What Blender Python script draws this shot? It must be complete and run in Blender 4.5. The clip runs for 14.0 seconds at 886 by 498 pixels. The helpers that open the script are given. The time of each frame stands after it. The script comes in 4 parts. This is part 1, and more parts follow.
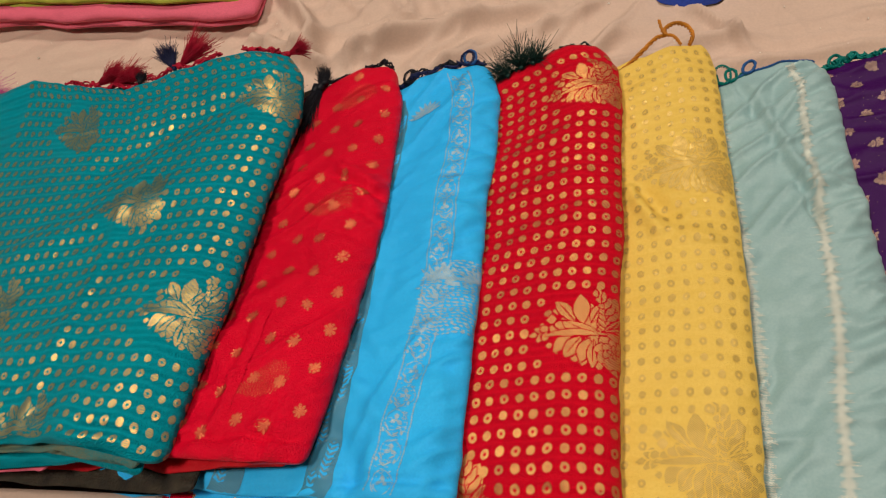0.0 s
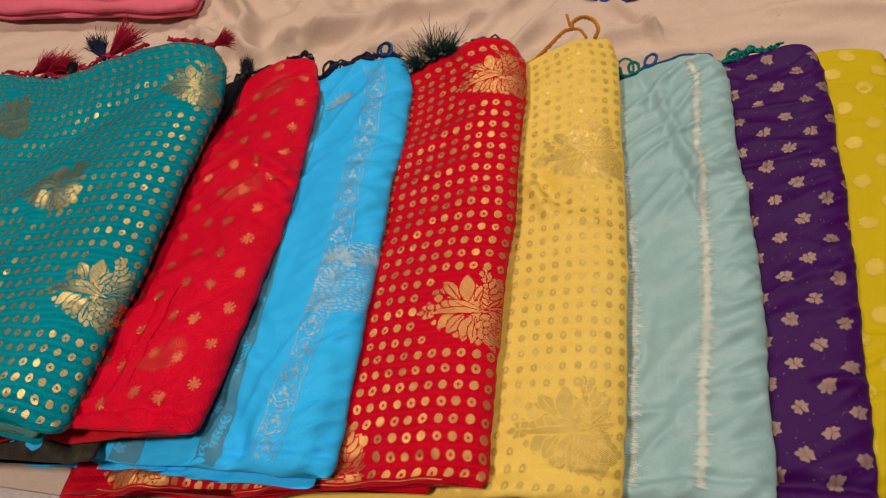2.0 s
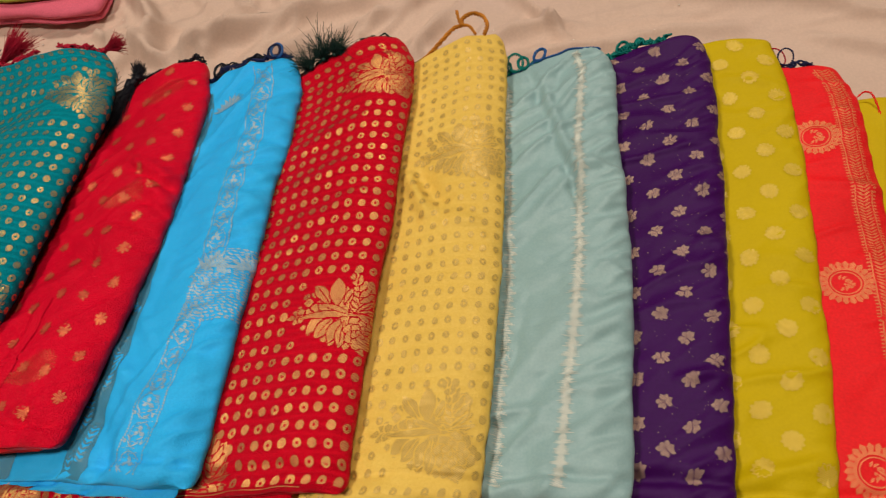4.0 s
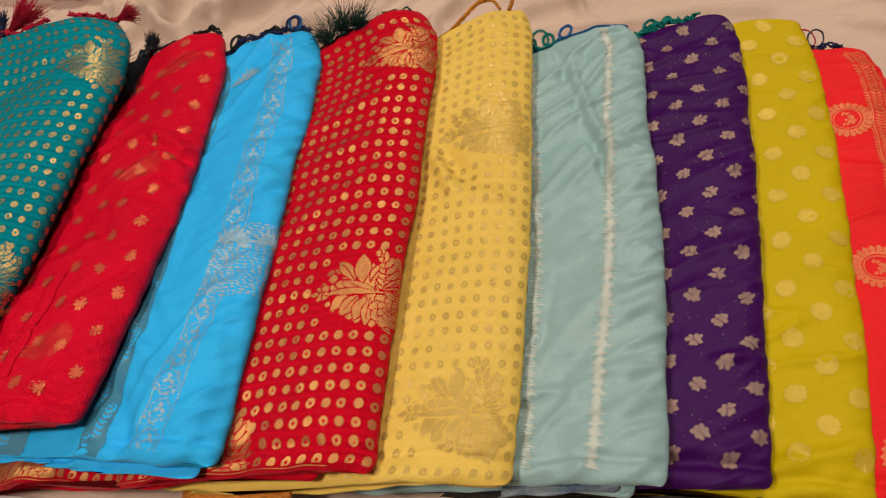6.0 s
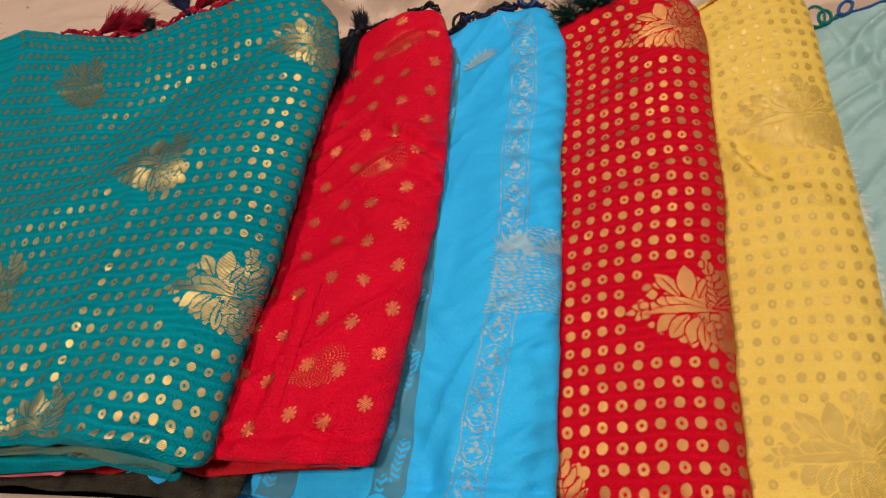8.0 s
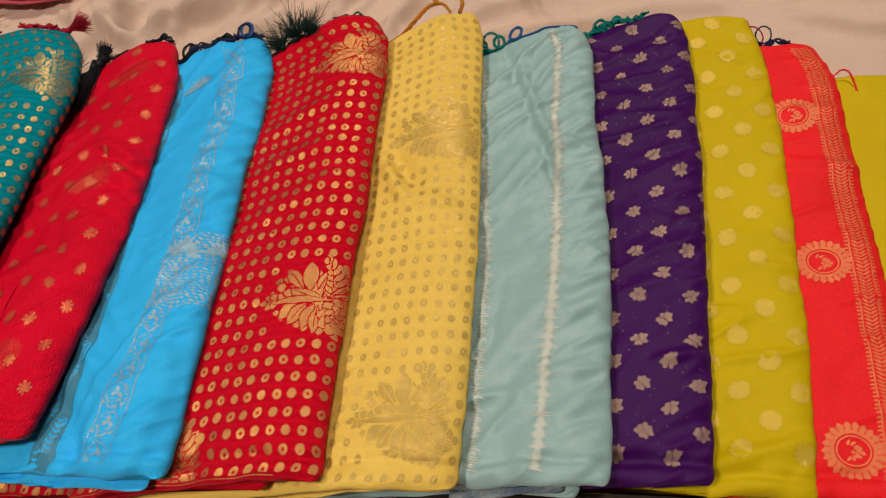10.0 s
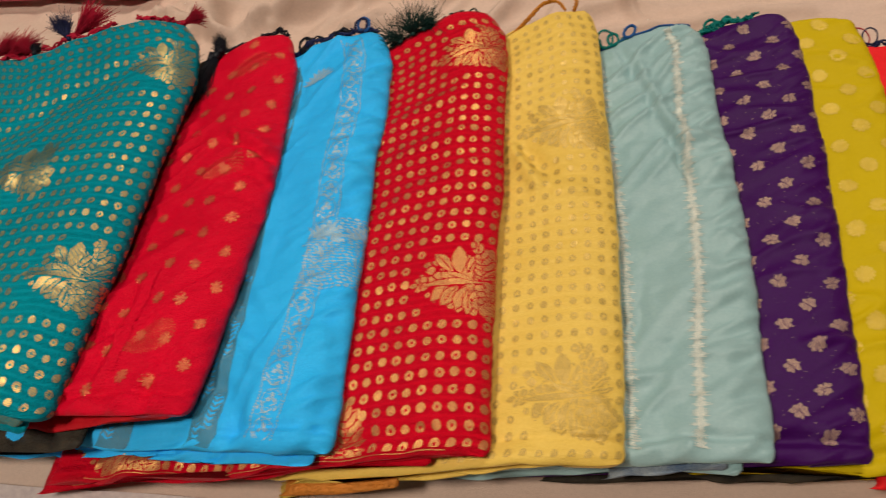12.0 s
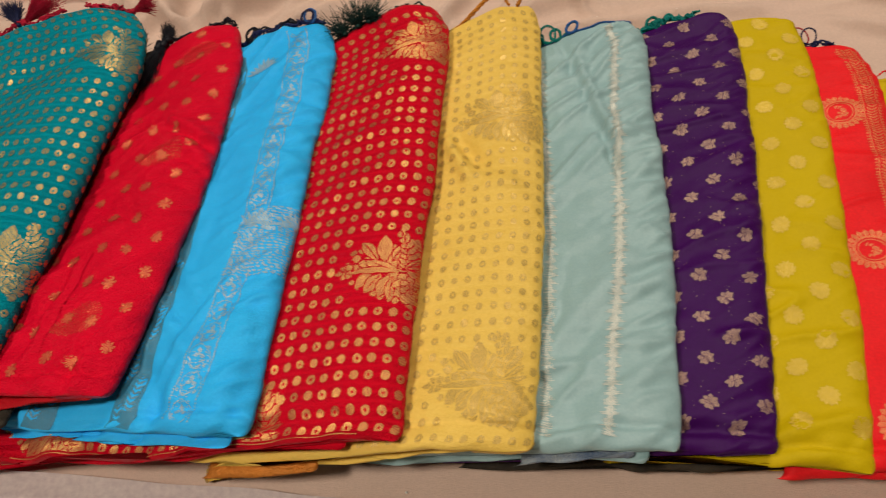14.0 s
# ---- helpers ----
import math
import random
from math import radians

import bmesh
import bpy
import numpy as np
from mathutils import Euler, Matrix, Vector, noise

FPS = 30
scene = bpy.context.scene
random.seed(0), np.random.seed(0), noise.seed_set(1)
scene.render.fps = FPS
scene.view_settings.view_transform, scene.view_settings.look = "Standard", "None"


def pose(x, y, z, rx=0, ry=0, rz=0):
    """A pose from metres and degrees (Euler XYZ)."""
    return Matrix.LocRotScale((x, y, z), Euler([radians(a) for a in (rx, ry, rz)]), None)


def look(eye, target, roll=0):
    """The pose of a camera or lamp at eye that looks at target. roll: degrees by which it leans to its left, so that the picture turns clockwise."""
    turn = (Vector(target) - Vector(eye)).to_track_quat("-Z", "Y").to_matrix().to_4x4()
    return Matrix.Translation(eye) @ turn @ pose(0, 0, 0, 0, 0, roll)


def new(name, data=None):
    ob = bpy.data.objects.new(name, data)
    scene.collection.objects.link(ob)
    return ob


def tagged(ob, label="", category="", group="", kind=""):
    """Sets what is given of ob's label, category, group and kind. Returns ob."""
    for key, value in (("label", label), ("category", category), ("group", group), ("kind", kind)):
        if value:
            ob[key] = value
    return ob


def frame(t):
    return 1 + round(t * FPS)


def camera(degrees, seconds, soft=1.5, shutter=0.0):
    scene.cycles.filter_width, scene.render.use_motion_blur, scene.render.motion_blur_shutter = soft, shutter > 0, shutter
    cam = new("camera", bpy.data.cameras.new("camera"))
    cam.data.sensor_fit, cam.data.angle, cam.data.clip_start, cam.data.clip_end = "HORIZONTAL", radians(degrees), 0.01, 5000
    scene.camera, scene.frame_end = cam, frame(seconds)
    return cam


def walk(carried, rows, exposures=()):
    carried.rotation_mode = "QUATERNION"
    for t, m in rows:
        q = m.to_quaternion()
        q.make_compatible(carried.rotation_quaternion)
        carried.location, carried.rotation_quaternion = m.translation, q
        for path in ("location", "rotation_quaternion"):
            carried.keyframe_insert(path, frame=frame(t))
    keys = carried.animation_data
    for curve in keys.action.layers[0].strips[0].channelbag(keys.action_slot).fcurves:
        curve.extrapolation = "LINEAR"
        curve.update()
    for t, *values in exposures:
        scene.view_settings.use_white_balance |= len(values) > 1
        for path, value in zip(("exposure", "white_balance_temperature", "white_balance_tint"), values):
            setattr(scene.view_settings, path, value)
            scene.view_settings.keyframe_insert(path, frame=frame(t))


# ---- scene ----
cam = camera(60.8, 14.0, soft=1.1, shutter=0.4)
PATH = [
    (0, (-0.01, -0.092, 0.569), (-0.348, 1.029, -1.052), -14.2),
    (0.5, (-0.017, -0.112, 0.58), (-0.345, 1.005, -1.047), -13.2),
    (1, (-0.005, -0.125, 0.567), (-0.325, 1.005, -1.052), -12.4),
    (1.5, (0.058, -0.123, 0.57), (-0.265, 1.004, -1.05), -12.9),
    (2, (0.069, -0.109, 0.573), (-0.253, 1.007, -1.055), -13.4),
    (2.5, (0.073, -0.109, 0.561), (-0.245, 0.998, -1.074), -13.7),
    (3, (0.083, -0.111, 0.566), (-0.224, 0.995, -1.072), -13.9),
    (3.5, (0.124, -0.1, 0.569), (-0.171, 1.008, -1.069), -14.1),
    (3.7, (0.139, -0.095, 0.566), (-0.154, 1.012, -1.074), -14.1),
    (4.75, (0.168, -0.095, 0.556), (-0.111, 1.0, -1.096), -13.3),
    (5.8, (0.135, -0.095, 0.545), (-0.132, 0.986, -1.117), -12.5),
    (6, (0.126, -0.097, 0.549), (-0.141, 0.985, -1.112), -12.4),
    (6.5, (0.097, -0.105, 0.55), (-0.17, 0.979, -1.109), -11.9),
    (7, (0.013, -0.114, 0.578), (-0.258, 0.972, -1.079), -11.9),
    (7.5, (-0.063, -0.088, 0.545), (-0.351, 0.986, -1.117), -12.8),
    (8, (-0.084, -0.057, 0.514), (-0.376, 1.003, -1.157), -13.5),
    (8.5, (-0.003, -0.06, 0.523), (-0.295, 0.989, -1.155), -14.4),
    (9, (0.08, -0.071, 0.54), (-0.189, 0.981, -1.14), -14.0),
    (9.2, (0.107, -0.078, 0.545), (-0.15, 0.976, -1.135), -13.6),
    (10.25, (0.16, -0.092, 0.552), (-0.082, 0.987, -1.115), -12.8),
    (11.3, (0.129, -0.106, 0.559), (-0.098, 0.997, -1.094), -12.1),
    (11.5, (0.108, -0.113, 0.569), (-0.113, 0.994, -1.082), -11.6),
    (12, (0.045, -0.12, 0.563), (-0.173, 0.986, -1.09), -10.9),
    (12.5, (-0.023, -0.117, 0.559), (-0.242, 0.975, -1.102), -10.1),
    (13, (-0.055, -0.113, 0.547), (-0.273, 0.985, -1.11), -9.4),
    (13.5, (0.03, -0.122, 0.557), (-0.184, 0.973, -1.102), -9.6),
    (14, (0.098, -0.127, 0.561), (-0.11, 0.973, -1.097), -9.6),
]
walk(cam, [(t, look(eye, target, roll)) for t, eye, target, roll in PATH])


# ---------------------------------------------------------------- light
world = bpy.data.worlds.new("room_air")
scene.world = world
world.use_nodes = True
world.node_tree.nodes["Background"].inputs[0].default_value = (1.0, 0.86, 0.7, 1)
world.node_tree.nodes["Background"].inputs[1].default_value = 0.012


def area(name, x, y, z, sx, sy, watts, colour):
    data = bpy.data.lights.new(name, "AREA")
    data.shape, data.size, data.size_y, data.energy, data.color = "RECTANGLE", sx, sy, watts, colour
    ob = new(name, data)
    ob.matrix_world = pose(x, y, z)
    return ob


WARM = (1.0, 0.86, 0.735)
area("unseen_panel_glow", 0.7, 1.3, 2.62, 0.6, 0.4, 47, WARM)
# added lamp, out of view, that brightens the left and the front edges
area("unseen_panel_glow", -0.9, -0.6, 2.62, 0.4, 0.4, 52, WARM)


# ---------------------------------------------------------------- materials
def material(name, colour, rough=0.7, metal=0.0, vary=0.12, scale=60.0, bump=0.15, bump_scale=900.0, ribs=0.0, sheen=0.0,
             second=None, stretch=(1, 1, 1), spec=0.18, rib_step=0.0123, rib_start=0.0, gleam=None):
    """A node material: base colour broken up at two scales, fine relief, and woven ribs across the cloth."""
    m = bpy.data.materials.new(name)
    m.use_nodes = True
    nt = m.node_tree
    n, link = nt.nodes, nt.links.new
    b = n["Principled BSDF"]
    uv = n.new("ShaderNodeUVMap")
    uv.uv_map = "cloth"
    tex = n.new("ShaderNodeTexCoord")
    mp = n.new("ShaderNodeMapping")
    mp.inputs["Scale"].default_value = stretch
    link(tex.outputs["Object"], mp.inputs["Vector"])
    big, fine = n.new("ShaderNodeTexNoise"), n.new("ShaderNodeTexNoise")
    big.inputs["Scale"].default_value, big.inputs["Detail"].default_value = scale * 0.2, 4
    fine.inputs["Scale"].default_value, fine.inputs["Detail"].default_value = scale * 9, 3
    link(mp.outputs[0], big.inputs["Vector"])
    link(mp.outputs[0], fine.inputs["Vector"])
    add = n.new("ShaderNodeMath")
    add.operation = "ADD"
    link(big.outputs["Fac"], add.inputs[0])
    link(fine.outputs["Fac"], add.inputs[1])
    ramp = n.new("ShaderNodeMapRange")
    ramp.inputs["From Min"].default_value, ramp.inputs["From Max"].default_value = 0.7, 1.3
    link(add.outputs[0], ramp.inputs["Value"])
    mix = n.new("ShaderNodeMix")
    mix.data_type = "RGBA"
    c = Vector(colour)
    low = Vector(second) if second else c * (1 - vary)
    high = c if second else c * (1 + vary)
    mix.inputs["A"].default_value = (*low, 1)
    mix.inputs["B"].default_value = (*[min(1, v) for v in high], 1)
    link(ramp.outputs[0], mix.inputs["Factor"])
    link(mix.outputs["Result"], b.inputs["Base Color"])
    b.inputs["Roughness"].default_value, b.inputs["Metallic"].default_value = rough, metal
    b.inputs["Specular IOR Level"].default_value = spec
    b.inputs["Specular Tint"].default_value = (*(gleam or (1, 1, 1)), 1)
    b.inputs["Sheen Weight"].default_value = sheen
    b.inputs["Sheen Roughness"].default_value = 0.4
    grain = n.new("ShaderNodeTexNoise")
    grain.inputs["Scale"].default_value, grain.inputs["Detail"].default_value = bump_scale, 2
    link(mp.outputs[0], grain.inputs["Vector"])
    bp = n.new("ShaderNodeBump")
    bp.inputs["Strength"].default_value, bp.inputs["Distance"].default_value = bump, 0.0022
    link(grain.outputs["Fac"], bp.inputs["Height"])
    last = bp
    if ribs:
        wave = n.new("ShaderNodeTexWave")
        wave.bands_direction = "Y"
        wave.inputs["Scale"].default_value = 0.314 / rib_step
        wave.inputs["Distortion"].default_value = 1.3
        wave.inputs["Phase Offset"].default_value = math.pi - 2 * math.pi * rib_start / rib_step
        wave.inputs["Detail Scale"].default_value = 30
        link(uv.outputs[0], wave.inputs["Vector"])
        bp2 = n.new("ShaderNodeBump")
        bp2.inputs["Strength"].default_value, bp2.inputs["Distance"].default_value = ribs, 0.006
        link(wave.outputs["Fac"], bp2.inputs["Height"])
        link(bp.outputs[0], bp2.inputs["Normal"])
        last = bp2
    link(last.outputs[0], b.inputs["Normal"])
    return m


def zari(name, gold, ground, rough=0.38, metal=0.9, cover=0.66, twill=0.001, angle=35):
    """Metal thread woven over the ground cloth: slanting floats of thread with the ground showing between them."""
    m = bpy.data.materials.new(name)
    m.use_nodes = True
    n, link = m.node_tree.nodes, m.node_tree.links.new
    b = n["Principled BSDF"]
    uv, mp, wave = n.new("ShaderNodeUVMap"), n.new("ShaderNodeMapping"), n.new("ShaderNodeTexWave")
    uv.uv_map = "cloth"
    mp.inputs["Rotation"].default_value = (0, 0, radians(angle))
    wave.bands_direction = "Y"
    wave.inputs["Scale"].default_value = 0.314 / twill
    wave.inputs["Distortion"].default_value = 1.5
    wave.inputs["Detail"].default_value = 1
    link(uv.outputs[0], mp.inputs["Vector"])
    link(mp.outputs[0], wave.inputs["Vector"])
    cut = n.new("ShaderNodeMapRange")
    cut.inputs["From Min"].default_value, cut.inputs["From Max"].default_value = 0.8 - cover, 1.25 - cover
    link(wave.outputs["Fac"], cut.inputs["Value"])
    wear = n.new("ShaderNodeTexNoise")
    wear.inputs["Scale"].default_value, wear.inputs["Detail"].default_value = 260, 4
    link(uv.outputs[0], wear.inputs["Vector"])
    tone = n.new("ShaderNodeMix")
    tone.data_type = "RGBA"
    tone.inputs["A"].default_value = (*[0.6 * v for v in gold], 1)
    tone.inputs["B"].default_value = (*[min(1, 1.3 * v) for v in gold], 1)
    link(wear.outputs["Fac"], tone.inputs["Factor"])
    mix = n.new("ShaderNodeMix")
    mix.data_type = "RGBA"
    mix.inputs["A"].default_value = (*ground, 1)
    link(tone.outputs["Result"], mix.inputs["B"])
    link(cut.outputs[0], mix.inputs["Factor"])
    link(mix.outputs["Result"], b.inputs["Base Color"])
    for socket, low, high in (("Metallic", 0.0, metal), ("Roughness", 0.62, rough)):
        span = n.new("ShaderNodeMapRange")
        span.inputs["To Min"].default_value, span.inputs["To Max"].default_value = low, high
        link(cut.outputs[0], span.inputs["Value"])
        link(span.outputs[0], b.inputs[socket])
    bp = n.new("ShaderNodeBump")
    bp.inputs["Strength"].default_value, bp.inputs["Distance"].default_value = 0.3, 0.0006
    link(wave.outputs["Fac"], bp.inputs["Height"])
    link(bp.outputs[0], b.inputs["Normal"])
    return m


TEAL = material("teal_silk", (0.0, 0.295, 0.375), 0.5, ribs=0.6, bump=0.4, bump_scale=1200, second=(0.0, 0.225, 0.295), gleam=(0.2, 0.9, 1), rib_start=0.063)
RED = material("red_crepe", (0.72, 0.002, 0.028), 0.42, bump=0.7, bump_scale=850, spec=0.5, gleam=(1, 0.12, 0.16), second=(0.57, 0.002, 0.02))
BLUE = material("sky_blue_crepe", (0.03, 0.51, 1.0), 0.45, bump=0.4, bump_scale=1100, second=(0.024, 0.42, 0.9), spec=0.4, gleam=(0.35, 0.7, 1))
SCARLET = material("scarlet_silk", (0.68, 0.003, 0.021), 0.5, ribs=0.55, bump=0.45, bump_scale=1200, spec=0.3, gleam=(1, 0.15, 0.15), second=(0.56, 0.002, 0.016), rib_start=0.042)
YELLOW = material("yellow_silk", (0.82, 0.58, 0.12), 0.42, ribs=0.25, bump=0.3, bump_scale=1300, spec=0.32, gleam=(1, 0.93, 0.66), second=(0.74, 0.5, 0.085), rib_start=0.04)
MINT = material("mint_silk", (0.3, 0.46, 0.46), 0.36, sheen=0.1, bump=0.25, bump_scale=1500, second=(0.25, 0.41, 0.42), spec=0.4)
PURPLE = material("purple_silk", (0.046, 0.002, 0.09), 0.48, bump=0.25, bump_scale=1500, spec=0.14, second=(0.036, 0.002, 0.07))
LIME = material("lime_silk", (0.57, 0.425, 0.002), 0.58, bump=0.25, bump_scale=1500, spec=0.12, second=(0.52, 0.38, 0.002))
ORANGE = material("coral_silk", (0.76, 0.012, 0.016), 0.52, bump=0.25, bump_scale=1500, spec=0.14)
BLACK = material("black_brocade", (0.01, 0.01, 0.009), 0.6, vary=0.5, scale=420, bump=0.7, bump_scale=600, second=(0.055, 0.045, 0.03))
GOLD = zari("gold_zari", (0.7, 0.49, 0.14), (0.0, 0.18, 0.22), 0.4, 1.0, cover=0.66)
ORANGEGOLD = zari("orange_gold_zari", (0.8, 0.46, 0.15), (0.42, 0.003, 0.012), 0.48, 1.0, cover=0.64)
PALE = zari("pale_gold_zari", (0.5, 0.33, 0.23), (0.05, 0.004, 0.08), 0.5, 0.4, 0.68)
DULL = zari("dull_gold_zari", (0.5, 0.35, 0.11), (0.74, 0.5, 0.09), 0.42, 0.7, 0.54)
LIMEGOLD = zari("lime_gold_zari", (0.72, 0.53, 0.1), (0.58, 0.4, 0.002), 0.5, 0.35, 0.44)
CORALGOLD = zari("coral_gold_zari", (0.86, 0.3, 0.1), (0.72, 0.012, 0.014), 0.5, 0.35, 0.68)
REDGOLD = zari("red_gold_zari", (0.74, 0.25, 0.09), (0.56, 0.002, 0.022), 0.45, 0.9, 0.6)
SILVER = zari("silver_zari", (0.68, 0.68, 0.58), (0.3, 0.46, 0.46), 0.5, 0.25, 0.74)
BLUEZARI = zari("blue_silver_zari", (0.5, 0.57, 0.54), (0.022, 0.4, 0.8), 0.48, 0.5, 0.64)
BLUEBROCADE = material("blue_silver_brocade", (0.3, 0.34, 0.33), 0.5, scale=220, bump=0.8, bump_scale=300, second=(0.01, 0.06, 0.17))
# woven band colour with the shade beside the neighbouring fold mixed in
SHADEDZARI = zari("shaded_grey_blue_zari", (0.06, 0.14, 0.17), (0.02, 0.3, 0.55), 0.5, 0.3, 0.5)
STEELZARI = zari("steel_blue_zari", (0.17, 0.28, 0.31), (0.02, 0.26, 0.45), 0.5, 0.3, 0.6)
REDBROCADE = material("red_gold_brocade", (0.42, 0.008, 0.013), 0.6, scale=300, bump=0.6, bump_scale=300, second=(0.5, 0.002, 0.012))
TEALBROCADE = material("teal_gold_brocade", (0.2, 0.16, 0.06), 0.5, scale=160, bump=0.6, bump_scale=400, second=(0.0, 0.19, 0.22))
COPPER = material("copper_brocade", (0.55, 0.2, 0.03), 0.5, metal=0.3, vary=0.3, scale=300, bump=0.8, bump_scale=400)
PINK = material("pink_silk", (0.7, 0.13, 0.2), 0.55, bump=0.4)
OLIVE = material("olive_silk", (0.36, 0.38, 0.05), 0.6, bump=0.4)
TAUPE = material("taupe_silk", (0.4, 0.3, 0.24), 0.6, bump=0.4)
SHEET = material("beige_sheet", (0.6, 0.45, 0.36), 0.8, vary=0.06, scale=40, bump=0.35, bump_scale=1200, sheen=0.1)
GREY = material("grey_cloth", (0.58, 0.51, 0.47), 0.45, scale=25, bump=0.2, second=(0.42, 0.35, 0.35))
THREAD_RED = material("crimson_thread", (0.33, 0.005, 0.025), 0.55, vary=0.4, scale=300)
THREAD_BLACK = material("black_thread", (0.008, 0.009, 0.014), 0.45, vary=0.3, scale=300)
THREAD_GREEN = material("dark_green_thread", (0.006, 0.03, 0.024), 0.45, vary=0.3, scale=300)
THREAD_TEAL = material("teal_thread", (0.0, 0.16, 0.14), 0.5, vary=0.3, scale=300)
THREAD_NAVY = material("navy_thread", (0.01, 0.015, 0.06), 0.5, vary=0.3, scale=300)
THREAD_BLUE = material("blue_thread", (0.02, 0.1, 0.3), 0.5, vary=0.3, scale=300)
THREAD_GOLD = material("amber_thread", (0.45, 0.17, 0.015), 0.5, vary=0.3, scale=300)
THREAD_PINK = material("magenta_thread", (0.5, 0.08, 0.3), 0.5, vary=0.3, scale=300)
PLASTIC = material("blue_plastic", (0.03, 0.08, 0.5), 0.25, vary=0.15, scale=30, bump=0.1)
# kept dark to hold down bounce light and reflections in the zari
DIM_PLASTER = material("dim_plaster", (0.15, 0.134, 0.118), 0.85, vary=0.05, scale=6, bump=0.2, bump_scale=80)
LAMP_WHITE = material("lamp_diffuser", (0.8, 0.8, 0.78), 0.6, vary=0.02)
SPECK = material("glitter", (0.9, 0.88, 0.8), 0.3, metal=0.6)


# ---------------------------------------------------------------- mesh helpers
def mesh_object(name, verts, faces, mat, parent=None, label="", uvs=None, smooth=True):
    me = bpy.data.meshes.new(name)
    me.from_pydata([tuple(v) for v in verts], [], faces)
    if uvs is not None:
        layer = me.uv_layers.new(name="cloth")
        idx = np.zeros(len(me.loops), dtype=np.int32)
        me.loops.foreach_get("vertex_index", idx)
        layer.data.foreach_set("uv", np.asarray(uvs, dtype=np.float32)[idx].ravel())
    me.polygons.foreach_set("use_smooth", [smooth] * len(me.polygons))
    me.materials.append(mat)
    me.update()
    ob = new(name, me)
    if parent:
        ob.parent = parent
    if label:
        ob["label"] = label
    return ob


def thing(name, x, y, z, label, category, group=""):
    ob = new(name)
    ob.location = (x, y, z)
    ob.empty_display_size = 0.02
    bpy.context.view_layer.update()
    return tagged(ob, label, category, group)


def fbm(x, y, seed, octaves=3):
    v, amp, f = 0.0, 1.0, 1.0
    for _ in range(octaves):
        v += amp * noise.noise((x * f, y * f, seed))
        amp, f = amp * 0.5, f * 2.1
    return v


def ridge(x, y, r):
    """A soft crease along a line: x0, y0, x1, y1, half width, height."""
    x0, y0, x1, y1, w, h = r
    dx, dy = x1 - x0, y1 - y0
    t = max(0.0, min(1.0, ((x - x0) * dx + (y - y0) * dy) / (dx * dx + dy * dy)))
    d = math.hypot(x - x0 - t * dx, y - y0 - t * dy)
    return h * math.exp(-(d / w) ** 2) * (1 - (2 * t - 1) ** 4 * 0.8)


def crush(x, y, deg, seed, along=7.0, across=34.0):
    """Sharp-crested small folds that run at an angle, here and there."""
    c, s = math.cos(radians(deg)), math.sin(radians(deg))
    u, v = x * c + y * s, y * c - x * s
    v += 0.012 * noise.noise((u * 14, v * 14, seed + 5))
    where = noise.noise((x * 11, y * 11, seed + 9)) + 0.22
    if where <= 0:
        return 0.0
    n = abs(noise.noise((u * along, v * across, seed)))
    return max(0.0, 1 - 3.2 * n) ** 2 * min(1.0, 3 * where)


